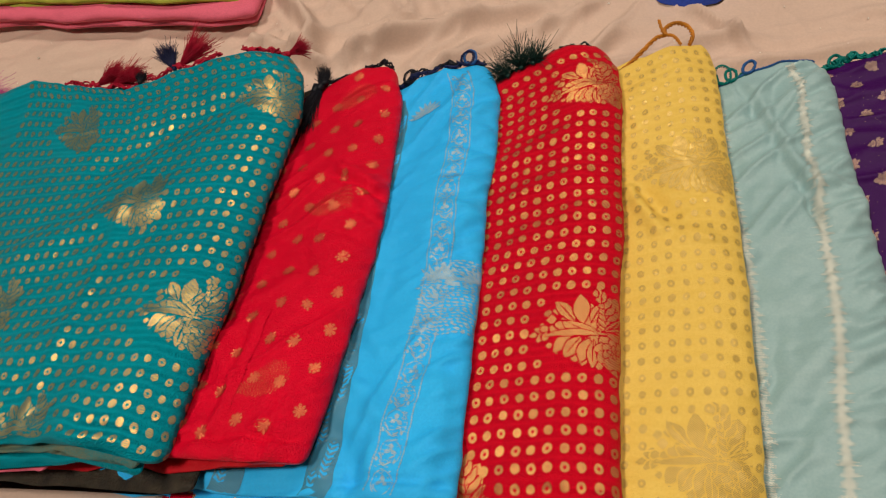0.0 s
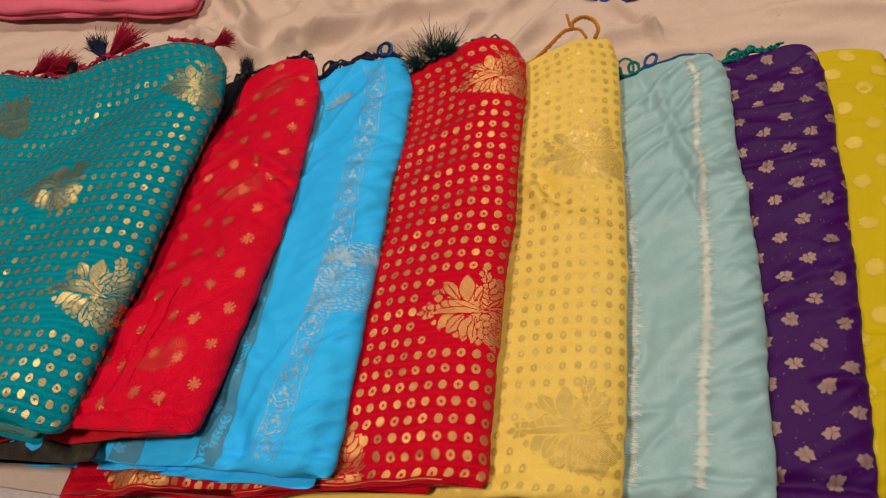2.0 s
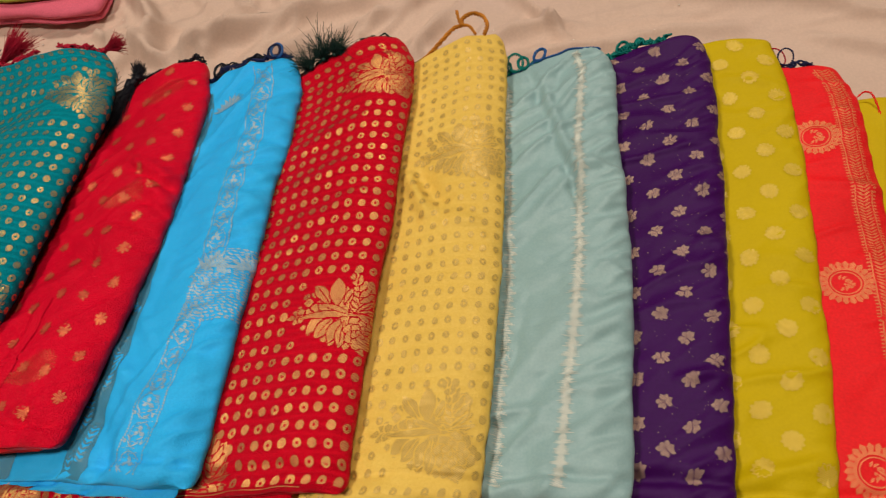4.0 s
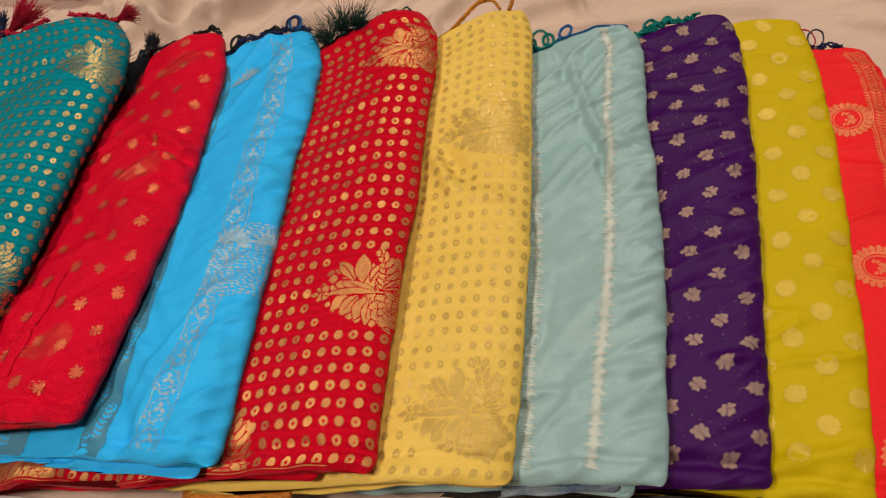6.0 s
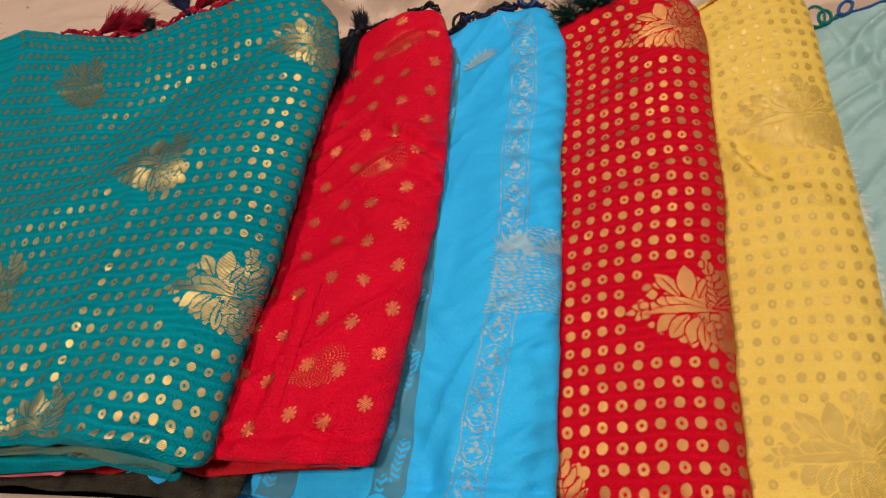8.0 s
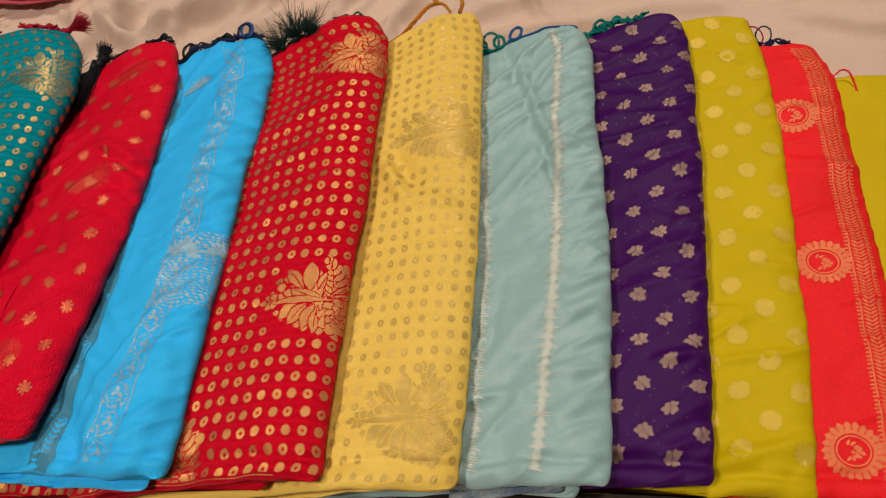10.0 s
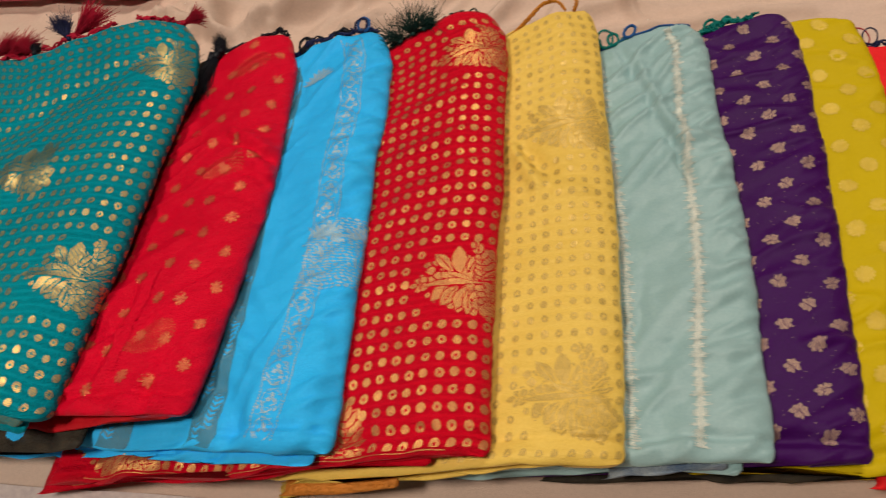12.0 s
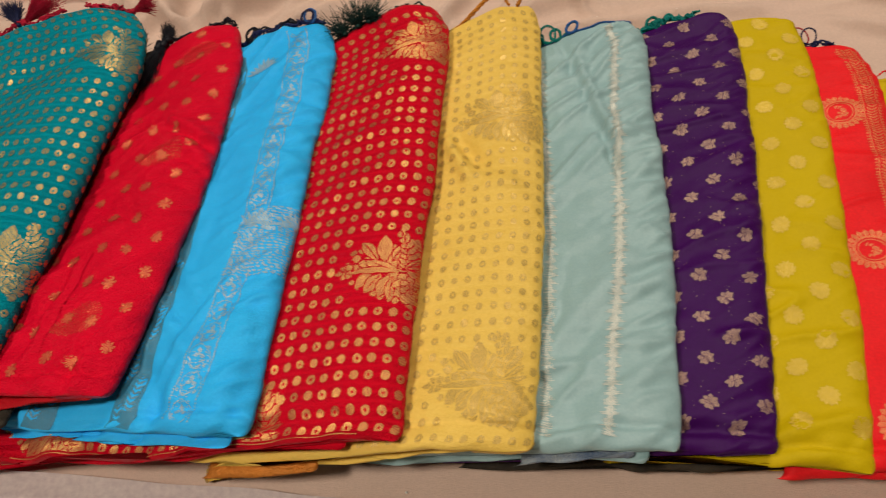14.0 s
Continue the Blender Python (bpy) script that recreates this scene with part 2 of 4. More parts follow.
class Slab:
    """One folded layer of cloth: a soft slab that lies tilted, its side fold and its ends rounded; the outer one wraps round the inner ones at the side."""

    def __init__(self, spec, top, bottom, side=0.0, front=0.0, width=None, round_top=0.045, seed=0.0, wrap=False, step=0.0045, back=None):
        s = self.spec = spec
        self.width = W = width or s["width"]
        whole = s["thick"]
        th = whole * (bottom - top)
        reach = whole * (1 - top) if wrap else th
        self.y0, self.y1 = s["front"] + front, back or s["back"]
        n_top = max(8, int(W / step))
        loop = [(W - (W - round_top) * i / n_top, 0.0, 1.0) for i in range(n_top)]
        for i in range(25):
            a = math.pi * i / 24
            r = round_top if a <= math.pi / 2 else min(0.012, reach * 0.7)
            loop.append((r * (1 - math.sin(a) ** 0.9), -reach * (1 - math.cos(a)) / 2, 0.5 + 0.5 * math.cos(a)))
        self.mid = n_top + 12
        if wrap:
            loop += [(0.035, -reach, 0.0), (0.035, -reach + 0.002, 0.0), (0.014, -reach + 0.003, 0.0), (0.009, -(reach + th) / 2, 0.0), (0.014, -th, 0.0)]
        for i in range(1, 11):
            loop.append((0.016 + (W - 0.016) * i / 10, -th, 0.0))
        loop += [(W + 0.004, -0.7 * th, 0.0), (W + 0.004, -0.3 * th, 0.5)]
        e = min(0.014, th * 0.8)
        length = self.y1 - self.y0
        ends = [(e * (1 - math.cos(math.pi / 2 * k / 6)), math.sin(math.pi / 2 * k / 6)) for k in range(1, 6)]
        rows = [(0.0, 0.05)] + ends + [(d, 1.0) for d in np.linspace(e, length - e, int(length / step * 1.4))]
        rows += [(length - d, sc) for d, sc in reversed(ends)] + [(length, 0.05)]
        self.v = np.array([r[0] for r in rows]) + self.y0
        ctrl = s["edge"]
        cy, cx = [c[0] for c in ctrl], [c[1] for c in ctrl]
        rough, slant = s.get("rough", 0.0012), s.get("slant", 0.0)
        t1, t2, knee = s["tilt"], s.get("tilt2", s["tilt"]), 0.12
        hem = s["hem"] if "hem" in s and not back else ((0.0, 1.0), (0.0, 0.0))
        pucker, pleat = s.get("pucker", 0.0), s.get("crush") if wrap else None
        nose = s.get("nose", ((0.0, 1.0), (0.0, 0.0)))
        lead = [float(np.interp(d + side, *nose)) for d, *_ in loop]
        loose = 1.0 if wrap else 1.8
        wobble = [loose * 0.0045 * noise.noise((d * 14, seed, 7.0)) + 0.003 * noise.noise((d * 45, seed, 9.0)) for d, *_ in loop]
        backs = [float(np.interp(d, *hem)) for d, *_ in loop]
        grid = np.zeros((len(rows), len(loop), 3))
        least = 0.002 + whole
        for j, (dist, sc) in enumerate(rows):
            y = self.y0 + dist
            xr = float(np.interp(y, cy, cx)) - side + 0.0014 * noise.noise((y * 22, seed, 3.1)) + 0.0009 * noise.noise((y * 75, seed, 1.1))
            xr -= 0.006 * (1 - sc)
            zs = float(np.interp(y, (s["front"], s["back"]), s["high"]))
            f = dist / length
            for i, (d, off, weight) in enumerate(loop):
                x = xr - d
                yy = y + (wobble[i] + lead[i]) * (1 - f) ** 2 + (backs[i] + wobble[i]) * f ** 3
                deep = d + side
                z = zs - t1 * min(deep, knee) - t2 * max(0.0, deep - knee) - s.get("droop", 0.011) * max(0.0, 1 - deep / 0.06) ** 2
                z = least + 0.008 * math.log1p(math.exp((z - least) / 0.008)) - whole * top
                if weight > 0:
                    lift = rough * fbm(x * 26 + seed, yy * 26, seed) + slant * fbm(x * 20 + yy * 70, yy * 22 - x * 45, seed + 4, 2)
                    if pleat:
                        lift += pleat[0] * (crush(x, yy, pleat[1], seed) - 0.5 * crush(x, yy, pleat[1] + 35, seed + 3, 6, 22))
                    if pucker and d < 0.1:
                        reach_in = 0.03 + 0.022 * noise.noise((yy * 16, seed, 8.0))
                        n = abs(noise.noise((yy * 62 + d * 40, d * 14, seed + 2)))
                        lift += 1.8 * pucker * math.exp(-(max(0.0, d - 0.01) / reach_in) ** 2) * (0.45 - min(0.6, 2.2 * n))
                    for r in s.get("creases", ()):
                        lift += 1.5 * ridge(d, yy, r)
                    z += lift * weight * sc
                if wrap and d > 0.03:
                    z += min(1.0, (d - 0.03) / 0.04) * math.exp(-dist / 0.028) * (0.0032 + 0.011 * noise.noise((x * 15, seed, 4.4)) + 0.005 * noise.noise((x * 42, seed, 2.4)))
                grid[j, i] = (x, yy, z - th / 2 + (off + th / 2) * sc)
        self.grid = grid
        seg = np.linalg.norm(np.diff(grid[len(rows) // 2], axis=0), axis=1)
        arc = np.concatenate([[0], np.cumsum(seg)])
        self.arc = arc[self.mid] - arc

    def build(self, name, mat, parent, label=""):
        g = self.grid
        nv, nu = g.shape[:2]
        faces = []
        for j in range(nv - 1):
            for i in range(nu):
                k = (i + 1) % nu
                faces.append((j * nu + i, j * nu + k, (j + 1) * nu + k, (j + 1) * nu + i))
        faces.append(tuple(range(nu - 1, -1, -1)))
        faces.append(tuple((nv - 1) * nu + i for i in range(nu)))
        uvs = np.stack([np.tile(self.arc, (nv, 1)), np.tile(self.v[:, None], (1, nu))], -1).reshape(-1, 2)
        return mesh_object(name, g.reshape(-1, 3) - np.array(parent.location), faces, mat, parent, label, uvs)

    def on(self, pts, lift):
        """Lays flat points (distance from the side fold, y) onto the upper face of the cloth."""
        p = np.asarray(pts, float)
        last = self.mid + 11
        cols = self.arc[: last + 1][::-1]
        ci = last - np.interp(p[:, 0], cols, np.arange(last + 1))
        rj = np.interp(p[:, 1], self.v, np.arange(len(self.v)))
        g = self.grid
        i0 = np.clip(ci.astype(int), 0, last - 1)
        j0 = np.clip(rj.astype(int), 0, g.shape[0] - 2)
        fi, fj = (ci - i0)[:, None], (rj - j0)[:, None]
        a, b, c, d = g[j0, i0], g[j0, i0 + 1], g[j0 + 1, i0], g[j0 + 1, i0 + 1]
        pos = (a * (1 - fi) + b * fi) * (1 - fj) + (c * (1 - fi) + d * fi) * fj
        nrm = np.cross((b - a) + (d - c), (c - a) + (d - b))
        nrm /= np.linalg.norm(nrm, axis=1, keepdims=True) + 1e-9
        return pos + nrm * lift


class Weave:
    """Flat woven shapes, gathered, and then laid on a slab."""

    def __init__(self):
        self.v, self.f, self.cuts = [], [], []

    def cut(self):
        """The next shapes make a piece of their own."""
        self.cuts.append((len(self.v), len(self.f)))

    def poly(self, pts, centre=None):
        n = len(self.v)
        c = centre or (sum(p[0] for p in pts) / len(pts), sum(p[1] for p in pts) / len(pts))
        self.v += [c] + list(pts)
        m = len(pts)
        self.f += [(n, n + 1 + k, n + 1 + (k + 1) % m) for k in range(m)]

    def dot(self, x, y, rx, ry, m=10):
        t0 = random.random()
        self.poly([(x + rx * math.cos(t0 + 2 * math.pi * k / m), y + ry * math.sin(t0 + 2 * math.pi * k / m)) for k in range(m)])

    def ring(self, x, y, rx, ry, hole=0.45, m=12):
        n = len(self.v)
        for k in range(m):
            a = 2 * math.pi * k / m
            self.v += [(x + rx * math.cos(a), y + ry * math.sin(a)), (x + hole * rx * math.cos(a), y + hole * ry * math.sin(a))]
        for k in range(m):
            a, b = n + 2 * k, n + 2 * ((k + 1) % m)
            self.f.append((a, b, b + 1, a + 1))

    def leaf(self, x, y, ang, length, wide, bend=0.0, m=6, blunt=0.8):
        """A leaf from its foot, bent along its length."""
        n = len(self.v)
        for k in range(m + 1):
            t = k / m
            a = ang + bend * t
            cx, cy = x + length * t * math.cos(ang + bend * t / 2), y + length * t * math.sin(ang + bend * t / 2)
            w = wide * math.sin(math.pi * min(1, 0.08 + 0.92 * t) ** blunt) / 2
            ox, oy = -math.sin(a) * w, math.cos(a) * w
            self.v += [(cx + ox, cy + oy), (cx, cy), (cx - ox, cy - oy)]
        for k in range(m):
            a, b = n + 3 * k, n + 3 * k + 3
            self.f += [(a, a + 1, b + 1, b), (a + 1, a + 2, b + 2, b + 1)]

    def band(self, x0, x1, y0, y1, m=40, edge=None):
        n = len(self.v)
        for k in range(m + 1):
            y = y0 + (y1 - y0) * k / m
            o = edge(y) if edge else 0.0
            self.v += [(x0 + o, y), ((x0 + x1) / 2 + o, y), (x1 + o, y)]
        for k in range(m):
            a, b = n + 3 * k, n + 3 * k + 3
            self.f += [(a, a + 1, b + 1, b), (a + 1, a + 2, b + 2, b + 1)]

    def floret(self, x, y, r, petals, gap=0.25, turn=0.15, blunt=0.6):
        """A small lobed flower, cut in between its petals."""
        m = petals * 6
        squash, lean = random.uniform(0.82, 1.0), random.uniform(0, 3.1)
        long = [random.uniform(0.82, 1.12) for _ in range(petals + 1)]
        pts = []
        for k in range(m):
            a = 2 * math.pi * k / m + turn
            lobe = abs(math.sin(petals * (a - turn) / 2)) ** blunt
            q = r * (gap + (1 - gap) * lobe * long[k // 6]) * random.uniform(0.9, 1.08) * (squash + (1 - squash) * abs(math.cos(a - lean)))
            pts.append((x + q * math.cos(a), y + q * math.sin(a)))
        self.poly(pts, (x, y))

    def woven(self, x, y, size, petals, cell=0.0007):
        """Weaves overlapping leaves thread by thread: a leaf hides those before it and keeps a thin line of bare cloth round it. petals: foot x, y, angle, length, width, bend, rim, vein."""
        half = 0.62
        n = int(2 * half * size / cell)
        g = (np.arange(n) + 0.5) / n * 2 * half - half
        X, Y = np.meshgrid(g, g)
        mask = np.zeros((n, n), bool)
        for px, py, ang, length, wide, bend, rim, vein in petals:
            u = (X - px) * math.cos(ang) + (Y - py) * math.sin(ang)
            v = (Y - py) * math.cos(ang) - (X - px) * math.sin(ang)
            t = u / length
            v = v - bend * length * t * np.abs(t) / 2
            tc = np.clip((t + rim / length) / (1 + 2 * rim / length), 0, 1)
            mask[np.abs(v) < (wide / 2 + rim) * np.sin(np.pi * tc ** 1.15) ** 0.8] = False
            tc = np.clip(t, 0, 1)
            inside = np.abs(v) < wide / 2 * np.sin(np.pi * tc ** 1.15) ** 0.8
            if vein:
                inside &= (np.abs(v) > vein) | (t > 0.8)
            mask[inside] = True
        step = 2 * half * size / n
        for r in range(n):
            c = 0
            while c < n:
                if mask[r, c]:
                    e = c
                    while e < n and mask[r, e] and e - c < 5:
                        e += 1
                    k = len(self.v)
                    x0, x1 = x - size * (g[c] - half / n), x - size * (g[e - 1] + half / n)
                    y0 = y + size * g[r] - step / 2
                    self.v += [(x0, y0), (x1, y0), (x1, y0 + step), (x0, y0 + step)]
                    self.f.append((k + 3, k + 2, k + 1, k))
                    c = e
                else:
                    c += 1

    def bouquet(self, x, y, size, turn=0.0):
        """A spray: a stem that sweeps away from the fold with curled lobes and pointed leaves, a fern over it and a bloom below at the fold. x, y: its middle."""
        petals = []

        def leaf(px, py, deg, length, wide, bend=0.0, rim=0.015, vein=0.0):
            c, q = math.cos(turn), math.sin(turn)
            petals.append((px * c - py * q, px * q + py * c, radians(deg) + turn, length, wide, bend, rim, vein))

        def lobe(px, py, r):
            leaf(px - r, py, 0, 2 * r, 1.9 * r)

        # the body of the spray, that the leaves are drawn on
        for px, py, deg, ln, wd in ((0.26, 0.0, 176, 0.58, 0.18), (0.2, -0.02, 232, 0.38, 0.16), (0.16, 0.0, 110, 0.38, 0.2), (0.2, 0.0, 62, 0.42, 0.24), (0.2, -0.05, -52, 0.4, 0.28), (0.2, 0.05, 8, 0.26, 0.2)):
            leaf(px, py, deg, ln, wd)
        # small knobs and the lobed head of the stem
        for px, py, r in ((-0.32, 0.22, 0.045), (-0.22, 0.24, 0.05), (-0.15, 0.2, 0.05), (-0.28, 0.14, 0.05), (-0.15, 0.1, 0.055), (-0.38, 0.08, 0.035),
                          (-0.3, -0.15, 0.035), (-0.22, -0.21, 0.045), (-0.15, -0.14, 0.05), (-0.04, -0.3, 0.045), (0.04, -0.34, 0.04), (0.1, -0.27, 0.05), (0.2, -0.38, 0.04)):
            lobe(px, py, r)
        for deg, ln in ((180, 0.2), (150, 0.15), (212, 0.15), (128, 0.1), (236, 0.1)):
            leaf(-0.31, 0.0, deg, ln, 0.075, 0.2)
        # pointed leaves over the stem, the outer ones slit along the middle
        leaf(-0.04, 0.1, 122, 0.32, 0.130, 0.25, vein=0.007)
        leaf(0.12, 0.1, 68, 0.26, 0.117, -0.3, vein=0.007)
        leaf(0.04, 0.08, 98, 0.34, 0.163, -0.1)
        leaf(-0.08, 0.03, 150, 0.17, 0.104, 0.4)
        leaf(0.0, 0.02, 165, 0.18, 0.091, -0.4)
        # leaves under it
        leaf(-0.08, -0.05, 214, 0.24, 0.130, 0.4)
        leaf(0.02, -0.07, 226, 0.27, 0.143, 0.3, vein=0.006)
        leaf(0.1, -0.08, 244, 0.27, 0.130, 0.3)
        leaf(0.14, -0.1, 264, 0.3, 0.104, 0.2, vein=0.006)
        # fern
        for k in range(6):
            t = k / 5
            fx, fy = 0.27 - 0.1 * t * t, 0.06 + 0.34 * t
            leaf(fx, fy, 18 + 10 * k, 0.22 - 0.02 * k, 0.07, 0.5)
            leaf(fx, fy, 142 - 6 * k, 0.12 - 0.008 * k, 0.055, -0.5)
        for deg in (34, 8, -16):
            leaf(0.24, 0.0, deg, 0.26, 0.062, 0.3, vein=0.006)
        # bloom and the long leaf that holds it
        leaf(0.16, -0.16, -62, 0.38, 0.1, 0.45)
        leaf(0.36, -0.06, -8, 0.18, 0.07, -0.6)
        for rad, count, off in ((0.2, 9, 0.2), (0.13, 7, 0.0), (0.07, 4, 0.1)):
            for k in range(count):
                a = 360 * k / count + 57 * off
                leaf(0.35 + 0.28 * rad * math.cos(radians(a)), -0.2 + 0.28 * rad * math.sin(radians(a)), a, 0.74 * rad, 0.62 * rad, 0.25, 0.01)
        # the stem lies over all
        leaf(0.3, -0.02, 178, 0.66, 0.072, 0.12, 0.014)
        leaf(0.2, -0.02, 150, 0.34, 0.052, 0.3, 0.01)
        self.woven(x, y, size, petals)

    def blossom(self, x, y, r, petals, eye=0.0):
        """A small flower of single petals: angle in degrees, length and width as shares of r; eye: the bare round in its middle."""
        for deg, ln, wide in petals:
            a = radians(deg + random.uniform(-8, 8))
            k = r * random.uniform(0.9, 1.06)
            self.leaf(x - eye * r * math.cos(a), y + eye * r * math.sin(a), math.pi - a, ln * k - eye * r, wide * k, random.uniform(-0.25, 0.25), 4, 1.75)

    def paisley(self, x, y, size):
        """A faint drop of fine stitched dots with a small flower in its head."""
        for k in range(230):
            r, a = math.sqrt(k / 230), 2.4 * k
            u, v = r * math.cos(a) * size * 0.5, r * math.sin(a) * size * 0.4 * (0.75 + 0.25 * math.cos(a))
            px, py = u * 0.94 - v * 0.34, u * 0.34 + v * 0.94
            self.dot(x - px, y + py, 0.0005, 0.0006, 5)

    def clip(self, slab, inset=0.004):
        low, high = slab.y0 + inset, slab.y1 - inset
        self.v = [(p[0], min(high, max(low, p[1]))) for p in self.v]

    def lay(self, slab, name, mat, parent, label="", lift=0.0004, inset=0.004):
        """Lays all of it on the cloth as one part, or one part for each piece that was cut."""
        self.clip(slab, inset)
        pts = slab.on(self.v, lift) - np.array(parent.location)
        marks = (self.cuts or [(0, 0)]) + [(len(self.v), len(self.f))]
        obs = []
        for (v0, f0), (v1, f1) in zip(marks, marks[1:]):
            if f1 > f0:
                ob = mesh_object(name, pts[v0:v1], [tuple(i - v0 for i in f) for f in self.f[f0:f1]], mat, parent, label, uvs=self.v[v0:v1])
                obs.append(ob)
        return obs


def tube(pts, radius, sides=6, taper=1.0):
    """Vertices and faces of a bent cord through the points."""
    verts, faces = [], []
    pts = [Vector(p) for p in pts]
    for k, p in enumerate(pts):
        t = (pts[min(k + 1, len(pts) - 1)] - pts[max(k - 1, 0)]).normalized()
        u = t.cross(Vector((0.13, 0.31, 0.94))).normalized()
        w = t.cross(u)
        r = radius * (1 + (taper - 1) * k / max(1, len(pts) - 1))
        for s in range(sides):
            a = 2 * math.pi * s / sides
            verts.append(p + (u * math.cos(a) + w * math.sin(a)) * r)
    for k in range(len(pts) - 1):
        for s in range(sides):
            a, b = k * sides + s, k * sides + (s + 1) % sides
            faces.append((a, b, b + sides, a + sides))
    faces.append(tuple(range(sides - 1, -1, -1)))
    faces.append(tuple((len(pts) - 1) * sides + s for s in range(sides)))
    return verts, faces


def joined(chunks):
    verts, faces = [], []
    for v, f in chunks:
        n = len(verts)
        verts += v
        faces += [tuple(i + n for i in q) for q in f]
    return verts, faces


def smooth_path(pts, m=5):
    out = []
    p = [Vector(q) for q in pts]
    for k in range(len(p) - 1):
        a, b, c, d = p[max(k - 1, 0)], p[k], p[k + 1], p[min(k + 2, len(p) - 1)]
        for s in range(m):
            t = s / m
            out.append(0.5 * ((2 * b) + (c - a) * t + (2 * a - 5 * b + 4 * c - d) * t * t + (3 * b - a - 3 * c + d) * t ** 3))
    return out + [p[-1]]


def cord(name, pts, radius, mat, parent, label="", strands=3):
    """Twisted strands along a path."""
    path = smooth_path(pts, 8)
    chunks = []
    for s in range(strands):
        twisted = []
        for k, p in enumerate(path):
            a = k * 0.9 + 2 * math.pi * s / strands
            r = radius * 0.7 + 0.0006 * noise.noise((k * 0.3, s, 2.0))
            twisted.append(p + Vector((math.cos(a) * r, 0.4 * math.sin(a) * r, math.sin(a) * r)))
        chunks.append(tube(twisted, radius * 0.62, 5))
    v, f = joined(chunks)
    o = Vector(parent.location)
    return mesh_object(name, [p - o for p in v], f, mat, parent, label)


def tassel(foot, way, length, mat, parent, count=70, spread=0.5, label="", bound=0.0024, curl=0.2):
    """A bound head and a brush of loose threads."""
    foot, way = Vector(foot), Vector(way).normalized()
    side = way.cross(Vector((0, 0, 1))).normalized()
    up = side.cross(way)
    chunks = [tube([foot, foot + way * length * 0.16], bound, 7)]
    for _ in range(int(count * 1.8)):
        a, r = random.uniform(0, 2 * math.pi), math.sqrt(random.random()) * spread
        d = (way + side * math.cos(a) * r + up * math.sin(a) * r * 0.75).normalized()
        ln = length * random.uniform(0.7, 1.08)
        start = foot + way * length * 0.1 + (side * math.cos(a) + up * math.sin(a)) * bound * 0.6
        bend = Vector((random.gauss(0, 1), random.gauss(0, 1), random.gauss(0, 1) - 0.5)) * curl * ln
        pts = [start + d * ln * t + bend * t * t for t in (0, 0.35, 0.7, 1.0)]
        for q in pts:
            q.z = max(q.z, 0.004)
        chunks.append(tube(pts, 0.00034, 3, 0.6))
    v, f = joined(chunks)
    o = Vector(parent.location)
    return mesh_object("tassel", [p - o for p in v], f, mat, parent, label)


# ---------------------------------------------------------------- the room
def box_mesh(x0, y0, z0, x1, y1, z1):
    v = [(x, y, z) for z in (z0, z1) for y in (y0, y1) for x in (x0, x1)]
    return v, [(0, 2, 3, 1), (4, 5, 7, 6), (0, 1, 5, 4), (2, 6, 7, 3), (0, 4, 6, 2), (1, 3, 7, 5)]


def setting(name, box, mat, label):
    return tagged(mesh_object(name, *box_mesh(*box), mat, smooth=False), label, "structure", kind="structure")


# unseen shell added round the display; its dark surfaces limit the fill light
setting("wall_north", (-2.4, 3.4, -0.45, 2.6, 3.55, 2.7), DIM_PLASTER, "plain dark wall added behind the display, out of view")
setting("wall_south", (-2.4, -1.75, -0.45, 2.6, -1.6, 2.7), DIM_PLASTER, "plain dark wall added behind the viewer, out of view")
setting("wall_west", (-2.55, -1.75, -0.45, -2.4, 3.55, 2.7), DIM_PLASTER, "plain dark side wall, added out of view")
setting("wall_east", (2.6, -1.75, -0.45, 2.75, 3.55, 2.7), DIM_PLASTER, "plain dark side wall, added out of view")
setting("floor", (-2.55, -1.75, -0.55, 2.75, 3.55, -0.45), DIM_PLASTER, "plain dark floor added under the bed, out of view")
setting("ceiling", (-2.55, -1.75, 2.7, 2.75, 3.55, 2.8), DIM_PLASTER, "plain dark ceiling with two panel lamps, added out of view")
# panels round both lamps, out of view; the second one is an added fill
for px, py, sx, sy in ((0.7, 1.3, 0.6, 0.4), (-0.9, -0.6, 0.4, 0.4)):
    lamp = thing("unseen_ceiling_light", px, py, 2.7, "assumed flat white ceiling panel lamp, out of view", "lamp", "ceiling lamps")
    v, f = joined([box_mesh(-sx / 2 - 0.03, -sy / 2 - 0.03, -0.05, sx / 2 + 0.03, -sy / 2, 0), box_mesh(-sx / 2 - 0.03, sy / 2, -0.05, sx / 2 + 0.03, sy / 2 + 0.03, 0),
                   box_mesh(-sx / 2 - 0.03, -sy / 2, -0.05, -sx / 2, sy / 2, 0), box_mesh(sx / 2, -sy / 2, -0.05, sx / 2 + 0.03, sy / 2, 0)])
    mesh_object("frame", v, f, LAMP_WHITE, lamp, smooth=False)
    mesh_object("diffuser", *box_mesh(-sx / 2, -sy / 2, -0.06 + 0.03, sx / 2, sy / 2, -0.002), LAMP_WHITE, lamp, smooth=False)


